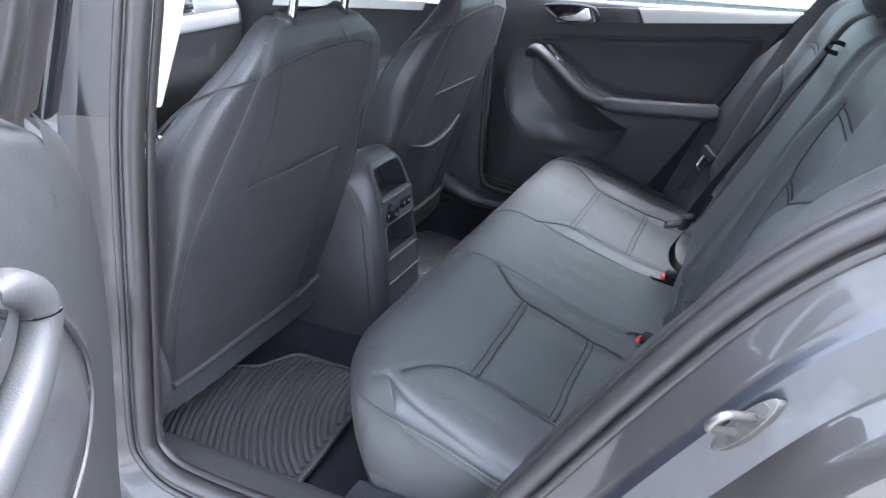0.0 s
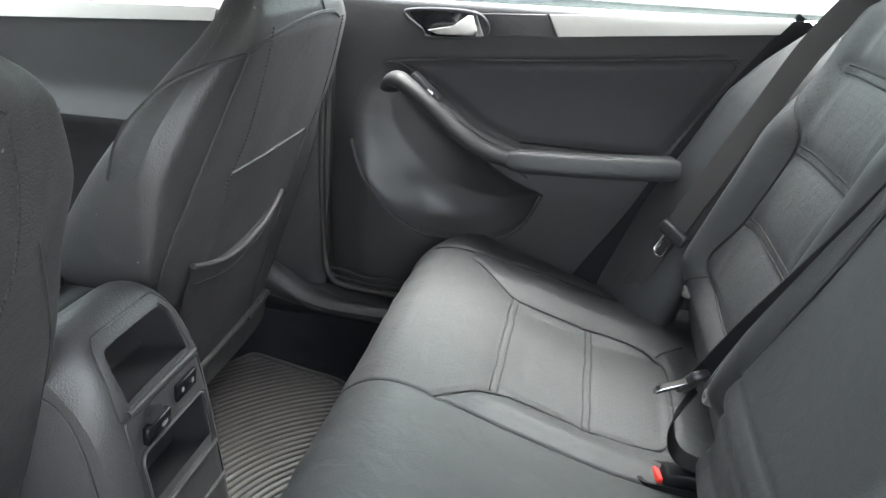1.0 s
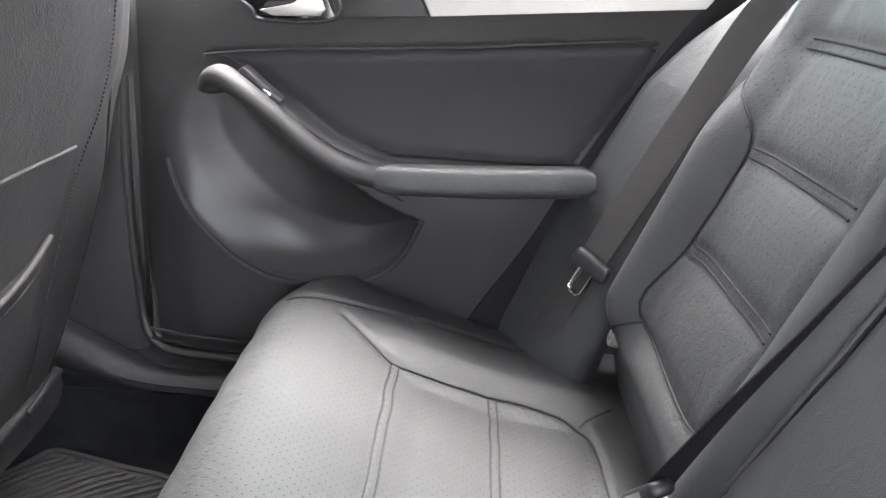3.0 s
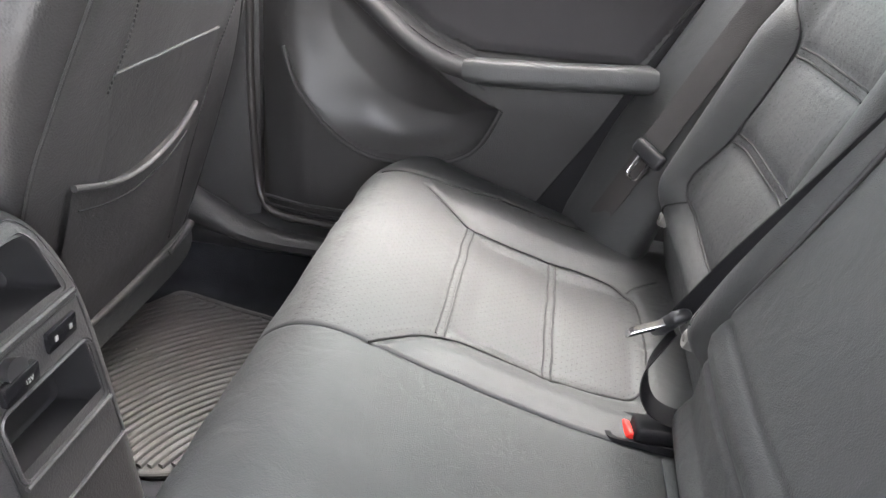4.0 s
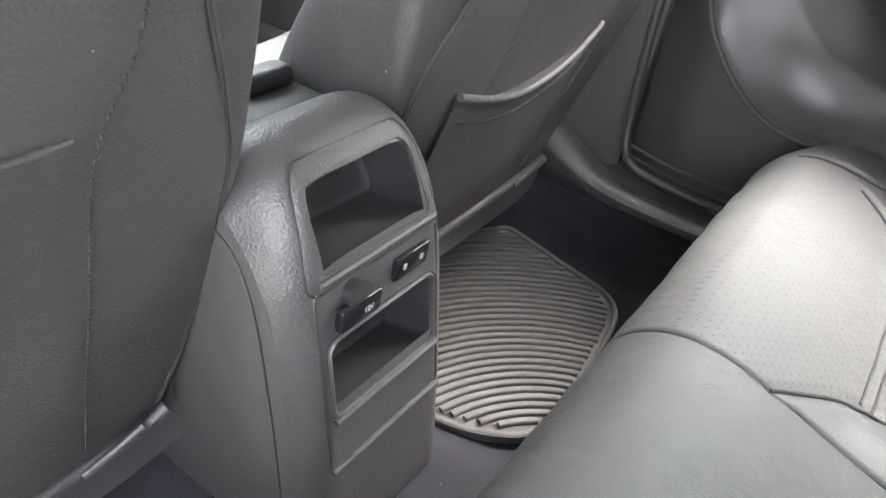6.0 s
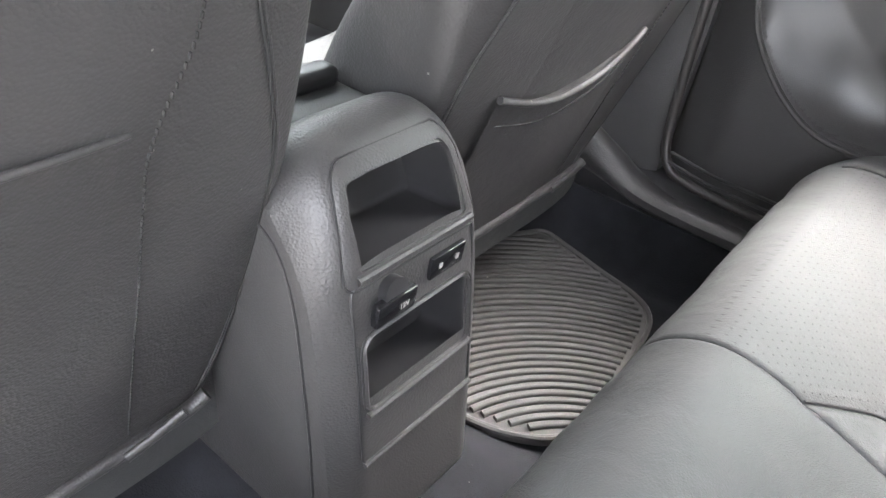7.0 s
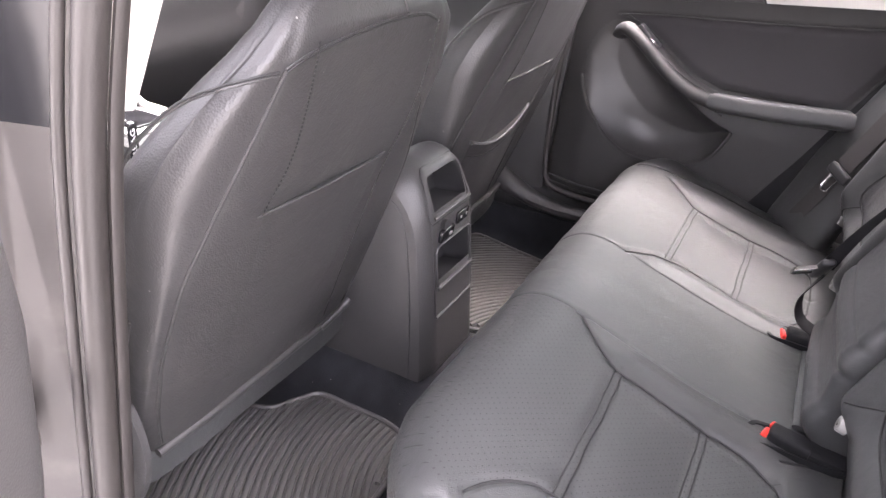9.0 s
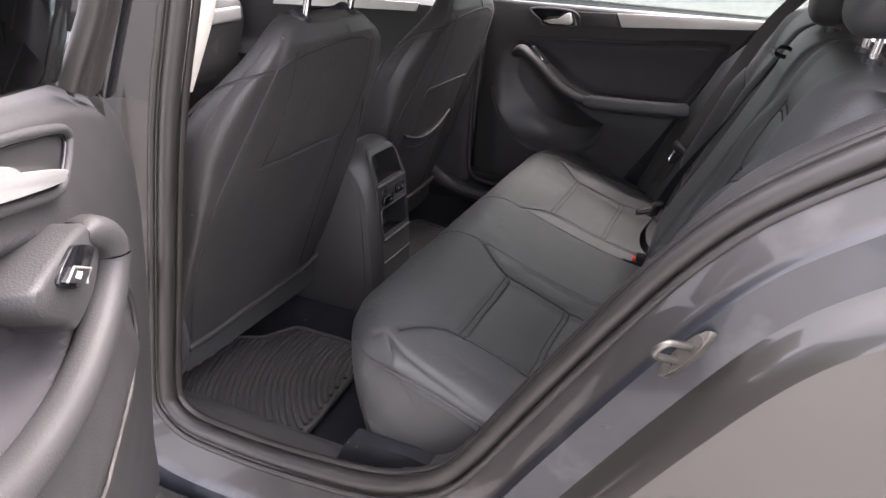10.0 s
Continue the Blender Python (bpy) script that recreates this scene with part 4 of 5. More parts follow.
def back_section(y, y0, y1, nu, centre):
    foot = [(0.008, 0.505), (0.012, 0.56), (0.035, 0.60), (0.050, 0.62)] if centre else [(0.085, 0.505), (0.082, 0.535), (0.072, 0.570), (0.064, 0.610), (0.068, 0.650)]
    front = foot + [(0.0788, 0.70), (0.1148, 0.80), (0.1508, 0.90), (0.1868, 1.00), (0.2084, 1.06), (0.229, 1.112), (0.252, 1.146), (0.290, 1.163), (0.340, 1.160), (0.366, 1.135), (0.37, 1.09), (0.37, 0.9)]
    prof = even(spline(front, 200), nu)
    x, z = prof[:, 0].copy(), prof[:, 1].copy()
    a = abs(y)
    yy = np.full(nu, a)
    face = step(0.31, 0.24, x)
    if centre:
        x -= np.interp(z, [0.60, 0.64, 0.67, 0.70, 0.85, 0.967, 1.06, 1.09], [0.0, 0.012, 0.022, 0.033, 0.015, 0.005, -0.003, 0.0]) * face
        x += 0.050 * step(0.60, 0.52, z) * face
        x += 0.004 * np.exp(-((z - 0.722) / 0.004) ** 2) * face + 0.005 * np.exp(-((z - 0.672) / 0.006) ** 2) * face
        edge = np.minimum(y - y0, y1 - y)
        x += 0.022 * (1 - math.sqrt(max(0.0, 1 - (1 - min(1.0, edge / 0.022)) ** 2))) * face
        x -= 0.006 * math.cos(y / 0.16 * 1.5) * face
    else:
        bol = np.exp(-((a - 0.540) / 0.046) ** 2) * step(0.60, 0.72, z) * (1 - 0.55 * step(0.93, 1.06, z))
        x -= 0.052 * bol * face
        inner_b = np.exp(-((a - 0.195) / 0.045) ** 2) * step(0.60, 0.70, z) * (1 - 0.6 * step(0.98, 1.09, z))
        x -= 0.030 * inner_b * face
        e_in = max(0.0, (0.185 - a) / 0.028)
        x += 0.022 * (1 - math.sqrt(max(0.0, 1 - min(1, e_in) ** 2))) * face
        roll = np.exp(-((z - 0.655) / 0.025) ** 2) * (1 - step(0.48, 0.53, yy)) * 0.014
        x -= roll * face
        pad = step(0.69, 0.71, z) * (1 - step(0.46, 0.49, yy)) * step(0.245, 0.27, yy)
        x -= 0.006 * pad * face * np.abs(np.sin((z - 0.682) / 0.125 * math.pi))
        groove = 0.005 * np.exp(-(line_distance(yy, z, BACKSEAM) / 0.007) ** 2) + 0.002 * np.exp(-(np.minimum(line_distance(yy, z, BOLSTER_END), line_distance(yy, z, INNER_END)) / 0.003) ** 2)
        for line in BACKCROSS:
            d = line_distance(yy, z, line)
            groove += 0.004 * np.exp(-(d / 0.014) ** 2) - 0.003 * np.exp(-(d / 0.0045) ** 2)
        x += groove * face
        e = max(0.0, (a - 0.60) / 0.06)
        x += 0.07 * (1 - math.sqrt(max(0.0, 1 - min(1, e) ** 2))) * face
    x += 0.0014 * ripple(yy * np.sign(y), z, 8) * face
    if y < -0.157:
        x += 0.022 * face
    return np.stack([np.append(x, 0.37), np.full(nu + 1, y), np.append(z, 0.505)], 1)


def back_part(name, y0, y1, n, centre, label):
    P = [back_section(y, y0, y1, 230, centre) for y in np.linspace(y0, y1, n)]
    v, f = rings(np.array(P))
    ob = mesh_object(name, v, f, LEATHER, bench, label, sharp=60)
    if not centre:
        ob.data.materials.append(PERF)
        for p in ob.data.polygons:
            c = p.center
            if 0.70 < c.z < 1.06 and c.x < 0.26 and len(p.vertices) == 4:
                if abs(c.y) < np.interp(c.z, [0.70, 0.735, 0.807, 0.932, 0.987, 1.03, 1.06], [0.485, 0.498, 0.486, 0.483, 0.52, 0.588, 0.61]) and abs(c.y) > 0.247:
                    p.material_index = 1
    return ob


back_part("backrest", -0.66, -0.158, 165, False, "black perforated leather backrest")
back_part("centre_backrest", -0.155, 0.155, 90, True, "plain black leather centre backrest")
back_part("backrest", 0.158, 0.66, 165, False, "black perforated leather backrest")


@functools.lru_cache(maxsize=None)
def back_row(k):
    return back_section(k * 0.003, -0.66, -0.158, 230, False)


def back_x(y, z):
    k = math.floor(y / 0.003)
    a, b = (float(np.interp(z, r[:130, 2], r[:130, 0])) for r in (back_row(k), back_row(k + 1)))
    return a + (b - a) * (y / 0.003 - k)


def back_seam(name, line, s, r, n, mat=SEAM):
    bar(name, [(back_x(y * s, z) - 0.0012, y * s, z) for y, z in even(line, n)], r, mat, bench, segs=6)


for s in (-1, 1):
    back_seam("back_seam", BACKSEAM, s, 0.0014, 60)
    back_seam("back_seam", BOLSTER_END, s, 0.0012, 8)
    back_seam("back_seam", INNER_END, s, 0.0012, 8)
    for line in BACKCROSS:
        for d in (-0.0055, 0.0055):
            back_seam("back_seam", [(line[0][0] - 0.006, line[0][1] + d), (0.256, line[1][1] + d)], s, 0.0015, 30, SEAM)
    # fixed side pad between backrest and the closed door; the other side is covered by the arch trim
    if s < 0:
        continue
    P = []
    for z in np.linspace(0.50, 1.16, 40):
        xl = float(np.interp(z, [0.50, 0.58, 0.74, 0.82, 0.97, 1.03, 1.083, 1.16], [-0.115, -0.098, -0.035, 0.006, 0.078, 0.132, 0.195, 0.28]))
        o = spline([(0.075, 0.742), (0.012, 0.730), (0.0, 0.708), (0.016, 0.682), (0.042, 0.645), (0.078, 0.606), (0.135, 0.590), (0.16, 0.66)], 40, True)
        P.append(np.stack([xl + o[:, 0] + 0.001 * ripple(o[:, 1], o[:, 0] * 0 + z, 14), o[:, 1] * s, np.full(40, z)], 1))
    v, f = rings(np.array(P))
    mesh_object("side_pad", v, f, LEATHER, bench, "fixed leather side pad", sharp=60)
    # piping along the centre backrest
bar("edge_piping", [(float(np.interp(z, [0.72, 0.85, 0.967, 1.06], [0.062, 0.121, 0.173, 0.214])), 0.1525, z) for z in np.linspace(0.72, 1.06, 30)], 0.003, LEATHER, bench, segs=8)
# band at the root of the centre cushion
bar("root_band", even([(0.045, -0.115, 0.540), (0.045, 0.115, 0.540)], 12), 0.022, LEATHER, bench, b=0.005, side=(1, 0, 0), power=3)


def snap_button(x, y, z):
    b = thing("snap_button", "round grey anchor cap on the backrest", "cap", "anchor caps")
    pts = [(x + 0.006, y, z - 0.002), (x - 0.003, y, z + 0.001), (x - 0.006, y, z + 0.002), (x - 0.007, y, z + 0.002)]
    v, f = sweep(pts, [0.0125, 0.0125, 0.011, 0.007], segs=24)
    mesh_object("cap", v, f, BUTTON, b)
    v, f = sweep([(x - 0.0065, y, z + 0.002), (x - 0.0078, y, z + 0.0023)], [0.005, 0.004], segs=16)
    mesh_object("mark", v, f, STEEL, b)


for y in (0.551, -0.216, 0.216):
    snap_button(back_x(y, 0.640) - 0.0025, y, 0.640)


def rear_headrest(y, x, z):
    h = thing("headrest", "black leather rear headrest on short posts", "headrest", "rear headrests")
    P = []
    for k in np.linspace(-1, 1, 28):
        w = 0.125
        r = max(0.05, 1 - abs(k) ** 5) ** 0.5
        ring = []
        for a in np.linspace(0, 2 * math.pi, 28, endpoint=False):
            c, s_ = math.cos(a), math.sin(a)
            c, s_ = np.sign(c) * abs(c) ** 0.75, np.sign(s_) * abs(s_) ** 0.75
            ring.append((x + 0.045 * c * r + 0.25 * 0.075 * s_ * r, y + k * w, z + 0.075 * s_ * r))
        P.append(ring)
    v, f = rings(np.array(P))
    mesh_object("cushion", v, f, LEATHER, h)
    for d in (-0.06, 0.06):
        bar("post", [(x - 0.012, y + d, 1.12), (x, y + d, z - 0.03)], 0.006, CHROME, h)
        bar("socket", [(x - 0.006, y + d, 1.155), (x - 0.004, y + d, 1.171)], 0.014, SMOOTH, h)


for y, x, z in ((-0.37, 0.322, 1.270), (0.03, 0.292, 1.245), (0.37, 0.322, 1.270)):
    rear_headrest(y, x, z)


# ---------------- front seats ----------------
def rear_x(z):
    """The rear face of a front backrest, at height z."""
    return float(np.interp(z, [0.40, 0.47, 0.66, 0.859, 0.97, 1.07, 1.14], [-0.822, -0.800, -0.735, -0.660, -0.620, -0.583, -0.565]))


def eased(z, zs, vs):
    """Table value at z with the corners rounded off."""
    return float(np.mean([np.interp(min(max(z + d, zs[0]), zs[-1]), zs, vs) for d in np.linspace(-1, 1, 9) * 0.028 * min(1.0, max(0.15, (zs[-1] - z) / 0.05))]))


def seat_section(z, n=96):
    wr = eased(z, [0.44, 0.55, 0.675, 0.80, 0.895, 0.986, 1.06, 1.10, 1.13, 1.145], [0.225, 0.255, 0.270, 0.266, 0.235, 0.200, 0.176, 0.160, 0.135, 0.09])
    wf = eased(z, [0.44, 0.55, 0.70, 0.88, 0.93, 0.974, 1.01, 1.042, 1.07, 1.11, 1.135, 1.145], [0.255, 0.275, 0.284, 0.290, 0.289, 0.273, 0.254, 0.230, 0.204, 0.168, 0.134, 0.09])
    d = eased(z, [0.44, 0.60, 0.80, 0.89, 0.975, 1.055, 1.11, 1.135, 1.145], [0.18, 0.185, 0.155, 0.128, 0.098, 0.074, 0.054, 0.045, 0.034])
    back = float(np.interp(z, [1.07, 1.10, 1.13, 1.145], [0, 0.004, 0.018, 0.035]))
    x0 = rear_x(z) - back
    gap = wf - wr
    half = [(0.0, 0.0), (0.5 * wr, -0.001), (0.88 * wr, -0.005), (wr, -0.012), (wr + 0.70 * gap, -0.018 - 0.10 * gap), (wr + 0.99 * gap, -0.040 - 0.22 * gap), (wf, -0.60 * d), (wf * 0.99, -0.95 * d), (wf * 0.90, -1.12 * d), (wf * 0.65, -0.95 * d), (wf * 0.3, -0.84 * d)]
    pts = half + [(0.0, -0.82 * d)] + [(-a, b) for a, b in half[:0:-1]]
    c = spline(pts, n, True)
    # the shoulder on one side stands out a little further
    c[:, 0] += 0.024 * float(step(0.90, 0.99, z) * step(1.142, 1.09, z)) * step(0.12, 0.20, c[:, 0])
    return np.stack([x0 + c[:, 1], c[:, 0], np.full(n, z)], 1)


def flank_y(x, z):
    """Half width of a front backrest at depth x and height z."""
    c = seat_section(z, 400)
    c = c[np.abs(c[:, 0] - x) < 0.006]
    return float(c[:, 1].max()) if len(c) else 0.2


def front_seat(y, label, passenger):
    seat = thing("front_seat", label, "car seat", "front seats", at=(0, y, 0))
    zs = np.concatenate([np.linspace(0.44, 1.05, 60), np.linspace(1.055, 1.145, 26)])
    P = np.array([seat_section(z) for z in zs])
    # seams pressed into the cover
    seam = np.array([(eased(z, [0.44, 0.55, 0.675, 0.80, 0.895, 0.986, 1.06, 1.10], [0.225, 0.255, 0.270, 0.266, 0.235, 0.200, 0.176, 0.16])) for z in zs])
    P[:, :, 0] += 0.0015 * ripple(P[:, :, 1] * 1.4, P[:, :, 2] * 1.4, 12)
    v, f = rings(P)
    mesh_object("backrest", v, f, SEATBACK, seat, "dark vinyl backrest shell", sharp=60)
    # stitched edges: up both flanks of the rear face and over the shoulders
    for s in (-1, 1):
        path = [(rear_x(z) - 0.009, s * np.interp(z, zs, seam) * 0.985, z) for z in np.linspace(0.47, 1.062, 60)]
        bar("flank_seam", path, 0.0014, SEATBACK, seat, segs=8)
        bar("flank_joint", [(x + 0.0004, y_ - s * 0.0032, z) for x, y_, z in path], 0.0014, SEAM, seat, segs=6)
        arc = [(rear_x(1.055) - 0.012, s * 0.178, 1.055)] + [(x, s * flank_y(x, z), z) for x, z in spline([(-0.62, 1.050), (-0.66, 1.030), (-0.69, 1.000), (-0.715, 0.965), (-0.74, 0.91)], 26)]
        bar("shoulder_seam", arc, 0.0016, SEATBACK, seat, segs=8)
        bar("shoulder_joint", [(x + 0.0006, y_ + s * 0.0006, z + 0.0034) for x, y_, z in arc], 0.0015, SEAM, seat, segs=6)
    top = spline([(rear_x(1.062) - 0.008, -0.174, 1.062), (rear_x(1.075) - 0.002, -0.13, 1.078), (rear_x(1.085) + 0.0, 0.0, 1.092), (rear_x(1.085) - 0.001, 0.10, 1.090), (rear_x(1.062) - 0.009, 0.174, 1.066)], 50)
    bar("top_seam", top, 0.0014, SEATBACK, seat, segs=8)
    bar("top_joint", [(x + 0.0006, y_, z - 0.0030) for x, y_, z in top], 0.0014, SEAM, seat, segs=6)
    bar("top_tuck", spline([(rear_x(1.09) - 0.001, 0.055, 1.092), (rear_x(1.1) - 0.006, 0.045, 1.112), (rear_x(1.12) - 0.03, 0.04, 1.135)], 12), 0.0018, SEATBACK, seat, segs=6)

    def pocket(name, top_fn, y0, y1, z1, puff, label="", lift=-0.002):
        P = []
        for layer, off in ((0, 0.0), (1, 1.0)):
            rows = []
            for k in np.linspace(0, 1, 26):
                row = []
                for yy in np.linspace(y0, y1, 40):
                    e = (yy - y0) / (y1 - y0)
                    zt = top_fn(e)
                    z = zt + (z1(e) - zt) * k
                    belly = max(0.0, math.sin(math.pi * min(1, max(0, e)))) ** 0.8
                    o = lift + off * ((0.003 + puff * (1 - 0.75 * k) ** 1.3) * belly)
                    row.append((rear_x(z) + o + 0.0006 * math.sin(40 * yy + 25 * z), yy, z))
                rows.append(row)
            P.append(rows)
        a, b = np.array(P[0]), np.array(P[1])
        ringset = np.concatenate([b, a[::-1]], 0)
        v, f = rings(ringset.transpose(1, 0, 2))
        ob = mesh_object(name, v, f, SEATBACK, seat, label, sharp=50)
        hem = [(b[0][i][0] + 0.0005, b[0][i][1], b[0][i][2]) for i in range(40)]
        bar("pocket_hem", hem, 0.0046 if name == "lower_pocket" else 0.0024, SEATBACK, seat, segs=10)
        if name == "lower_pocket":
            row = b[4]
            bar("hem_stitch", [(row[i][0] + 0.0004, row[i][1], row[i][2]) for i in range(2, 38)], 0.0012, SEAM, seat, segs=6)
        return ob

    if passenger:
        pocket("map_pocket", lambda e: 0.881 + 0.004 * math.sin(3.1 * e), -0.142, 0.136, lambda e: 0.49, 0.004, "flat map pocket")
        pocket("lower_pocket", lambda e: 0.764 - 0.045 * math.sin(math.pi * (0.08 + 0.88 * e)) + 0.01 * e, -0.19, 0.115, lambda e: 0.54, 0.011, "sagging lower pocket", 0.003)
    else:
        pocket("map_pocket", lambda e: 0.860 + 0.006 * math.sin(3.1 * e), -0.156, 0.140, lambda e: 0.47, 0.010, "flat map pocket", -0.004)
    for zz, yy in (([0.50, 0.60, 0.70, 0.80, 0.856, 0.89, 0.93, 1.00, 1.08], [0.152, 0.152, 0.153, 0.150, 0.150, 0.168, 0.178, 0.170, 0.140]), ([0.862, 0.886, 0.935, 1.00, 1.066, 1.087], [-0.156, -0.139, -0.120, -0.123, -0.133, -0.138])):
        bm = bmesh.new()
        for z in np.arange(zz[0], zz[-1], 0.0056):
            y_, x_ = float(np.mean([np.interp(z + d, zz, yy) for d in np.linspace(-0.03, 0.03, 13)])), rear_x(z)
            m = pose(x_ + 0.0004, y_, z, 0, 20, 0) @ Matrix.Diagonal((0.0018, 0.0011, 0.0038, 1))
            bmesh.ops.create_cube(bm, size=1, matrix=m)
        part("stitching", bm, SEAM, seat)
    # lower hem rod and clip
    rod = spline([(-0.812, -0.235, 0.452), (-0.803, -0.10, 0.462), (-0.799, 0.08, 0.468), (-0.796, 0.20, 0.475), (-0.790, 0.235, 0.490)], 40)
    bar("hem_rod", rod, 0.008, SEATBACK, seat, segs=10)
    bar("hem_clip", spline([(-0.790, 0.145, 0.470), (-0.786, 0.175, 0.480), (-0.781, 0.205, 0.494)], 10), 0.006, PLASTIC, seat, b=0.004, label="dull grey hem clip")
    # side lever, hinge cover
    bar("recline_cover", spline([(-0.86, -0.292, 0.40), (-0.812, -0.300, 0.47), (-0.795, -0.300, 0.53), (-0.825, -0.296, 0.585), (-0.90, -0.29, 0.60)], 24), 0.048, PLASTIC, seat, b=0.014, side=(1, 0, 0), power=3)
    part("lever", box_bm((0.032, 0.016, 0.11), (-0.772, -0.303, 0.705), 0.006, (0, 18, 0)), PLASTIC, seat, "plastic release lever")
    # seat base
    P = []
    for x in np.linspace(-0.82, -1.36, 30):
        k = (x + 0.82) / -0.54
        zt = 0.545 + 0.045 * k - 0.06 * max(0, (k - 0.85) / 0.15) ** 2
        c = spline([(-0.26, 0.40), (-0.275, zt - 0.06), (-0.235, zt + 0.02), (-0.15, zt), (0, zt - 0.01), (0.15, zt), (0.235, zt + 0.02), (0.275, zt - 0.06), (0.26, 0.40), (0, 0.39)], 60, True)
        P.append(np.stack([np.full(60, x), c[:, 0], c[:, 1]], 1))
    v, f = rings(np.array(P))
    mesh_object("seat_base", v, f, LEATHER, seat, "black leather seat cushion")
    for s in (-0.2, 0.2):
        bar("rail", [(-0.92, s, 0.335), (-1.3, s, 0.335)], 0.02, STEEL, seat, b=0.035, power=5, side=(0, 1, 0))
        bar("bracket", even([(-0.93, s, 0.35), (-0.93, s, 0.42)], 6), 0.03, SMOOTH, seat, b=0.03, side=(1, 0, 0), power=4)
    for d in (-0.079, 0.079):
        bar("post", [(-0.605, d, 1.11), (-0.575, d, 1.25)], 0.0075, CHROME, seat, label="chrome headrest post")
        v, f = sweep([(-0.611, d, 1.130), (-0.608, d, 1.144), (-0.606, d, 1.150)], [0.021, 0.021, 0.014], segs=20)
        mesh_object("post_collar", v, f, SMOOTH, seat)
    # headrest
    P = []
    for k in np.linspace(-1, 1, 22):
        r = max(0.04, 1 - abs(k) ** 5) ** 0.5
        P.append([(-0.60 + 0.05 * np.sign(math.cos(a)) * abs(math.cos(a)) ** 0.8 * r + 0.03 * math.sin(a) * r, k * 0.135, 1.335 + 0.09 * np.sign(math.sin(a)) * abs(math.sin(a)) ** 0.8 * r) for a in np.linspace(0, 2 * math.pi, 26, endpoint=False)])
    v, f = rings(np.array(P))
    mesh_object("headrest", v, f, LEATHER, seat)
    return seat


front_seat(-0.37, "driver seat with dark vinyl back and map pocket", False)
front_seat(0.37, "passenger seat with dark vinyl back and two pockets", True)


def letters(text, size, m, mat, parent, name="lettering"):
    cu = bpy.data.curves.new(name, "FONT")
    cu.body, cu.size, cu.extrude, cu.align_x, cu.align_y = text, size, 0.0003, "CENTER", "CENTER"
    tmp = bpy.data.objects.new(name, cu)
    me = bpy.data.meshes.new_from_object(tmp)
    bpy.data.objects.remove(tmp)
    me.materials.append(mat)
    ob = new(name, me)
    ob.matrix_world = m
    ob.parent = parent
    return ob


tag = thing("airbag_tag", "small black fabric tag sewn into the seat side", "label")
part("cloth", box_bm((0.002, 0.018, 0.050), (-0.738, -0.632, 0.966), 0.0008, (0, 0, 20)), BELTBLACK, tag)
letters("AIRBAG", 0.0125, pose(-0.7365, -0.6325, 0.966, 90, -90, 110), WHITE, tag)

# ---------------- centre console ----------------
console = thing("centre_console", "grained dark plastic centre console with open cubbies", "console")


CONSOLE = [(-0.96, 0.64), (-0.83, 0.66), (-0.79, 0.70), (-0.772, 0.745), (-0.757, 0.772), (-0.738, 0.785), (-0.715, 0.787), (-0.690, 0.776), (-0.669, 0.752), (-0.653, 0.715), (-0.643, 0.675), (-0.633, 0.60), (-0.623, 0.50), (-0.617, 0.42), (-0.612, 0.345)]
profile = spline(CONSOLE, 160)


def console_fall(y):
    return 0.30 * max(0.0, (abs(y) / 0.108 - 0.25) / 0.75) ** 2.6


def console_push(y):
    return 0.022 * max(0.0, (abs(y) / 0.108 - 0.66) / 0.34) ** 2.2


def console_section(y):
    k, p = console_fall(y), console_push(y)
    out = [(-0.96, y, 0.30)]
    for x, z in profile[::2]:
        out.append((x - p * float(step(-0.72, -0.67, x)), y, 0.62 + (z - 0.62) * (1 - k) if z > 0.62 else z))
    return np.array(out + [(-0.64, y, 0.30)])


ysec = np.concatenate([[-0.108], np.linspace(-0.1075, 0.1075, 61), [0.108]])
v, f = rings(np.array([console_section(y) for y in ysec]))
shell = mesh_object("shell", v, f, PLASTIC, console, "grained dark plastic shell", sharp=50)
face_rows = profile[profile[:, 0] > -0.71][::-1]


def crest(u, v_, w):
    """The point of the console's rear face at width u and unbent height v_, raised by w."""
    x = float(np.interp(v_, face_rows[:, 1], face_rows[:, 0]))
    dx = float(np.interp(v_ + 0.004, face_rows[:, 1], face_rows[:, 0])) - x
    n = Vector((0.004, 0, -dx)).normalized() * w
    z = 0.62 + (v_ - 0.62) * (1 - console_fall(u)) if v_ > 0.62 else v_
    return (x - console_push(u) * float(step(-0.72, -0.67, x)) + n.x, u, z + n.z)


def rounded(u0, u1, v0, v1, r, n=5):
    out = []
    for cx, cy, a0 in ((u1 - r, v1 - r, 0), (u0 + r, v1 - r, 90), (u0 + r, v0 + r, 180), (u1 - r, v0 + r, 270)):
        out += [(cx + r * math.cos(radians(a0 + 90 * k / n)), cy + r * math.sin(radians(a0 + 90 * k / n))) for k in range(n + 1)]
    return out


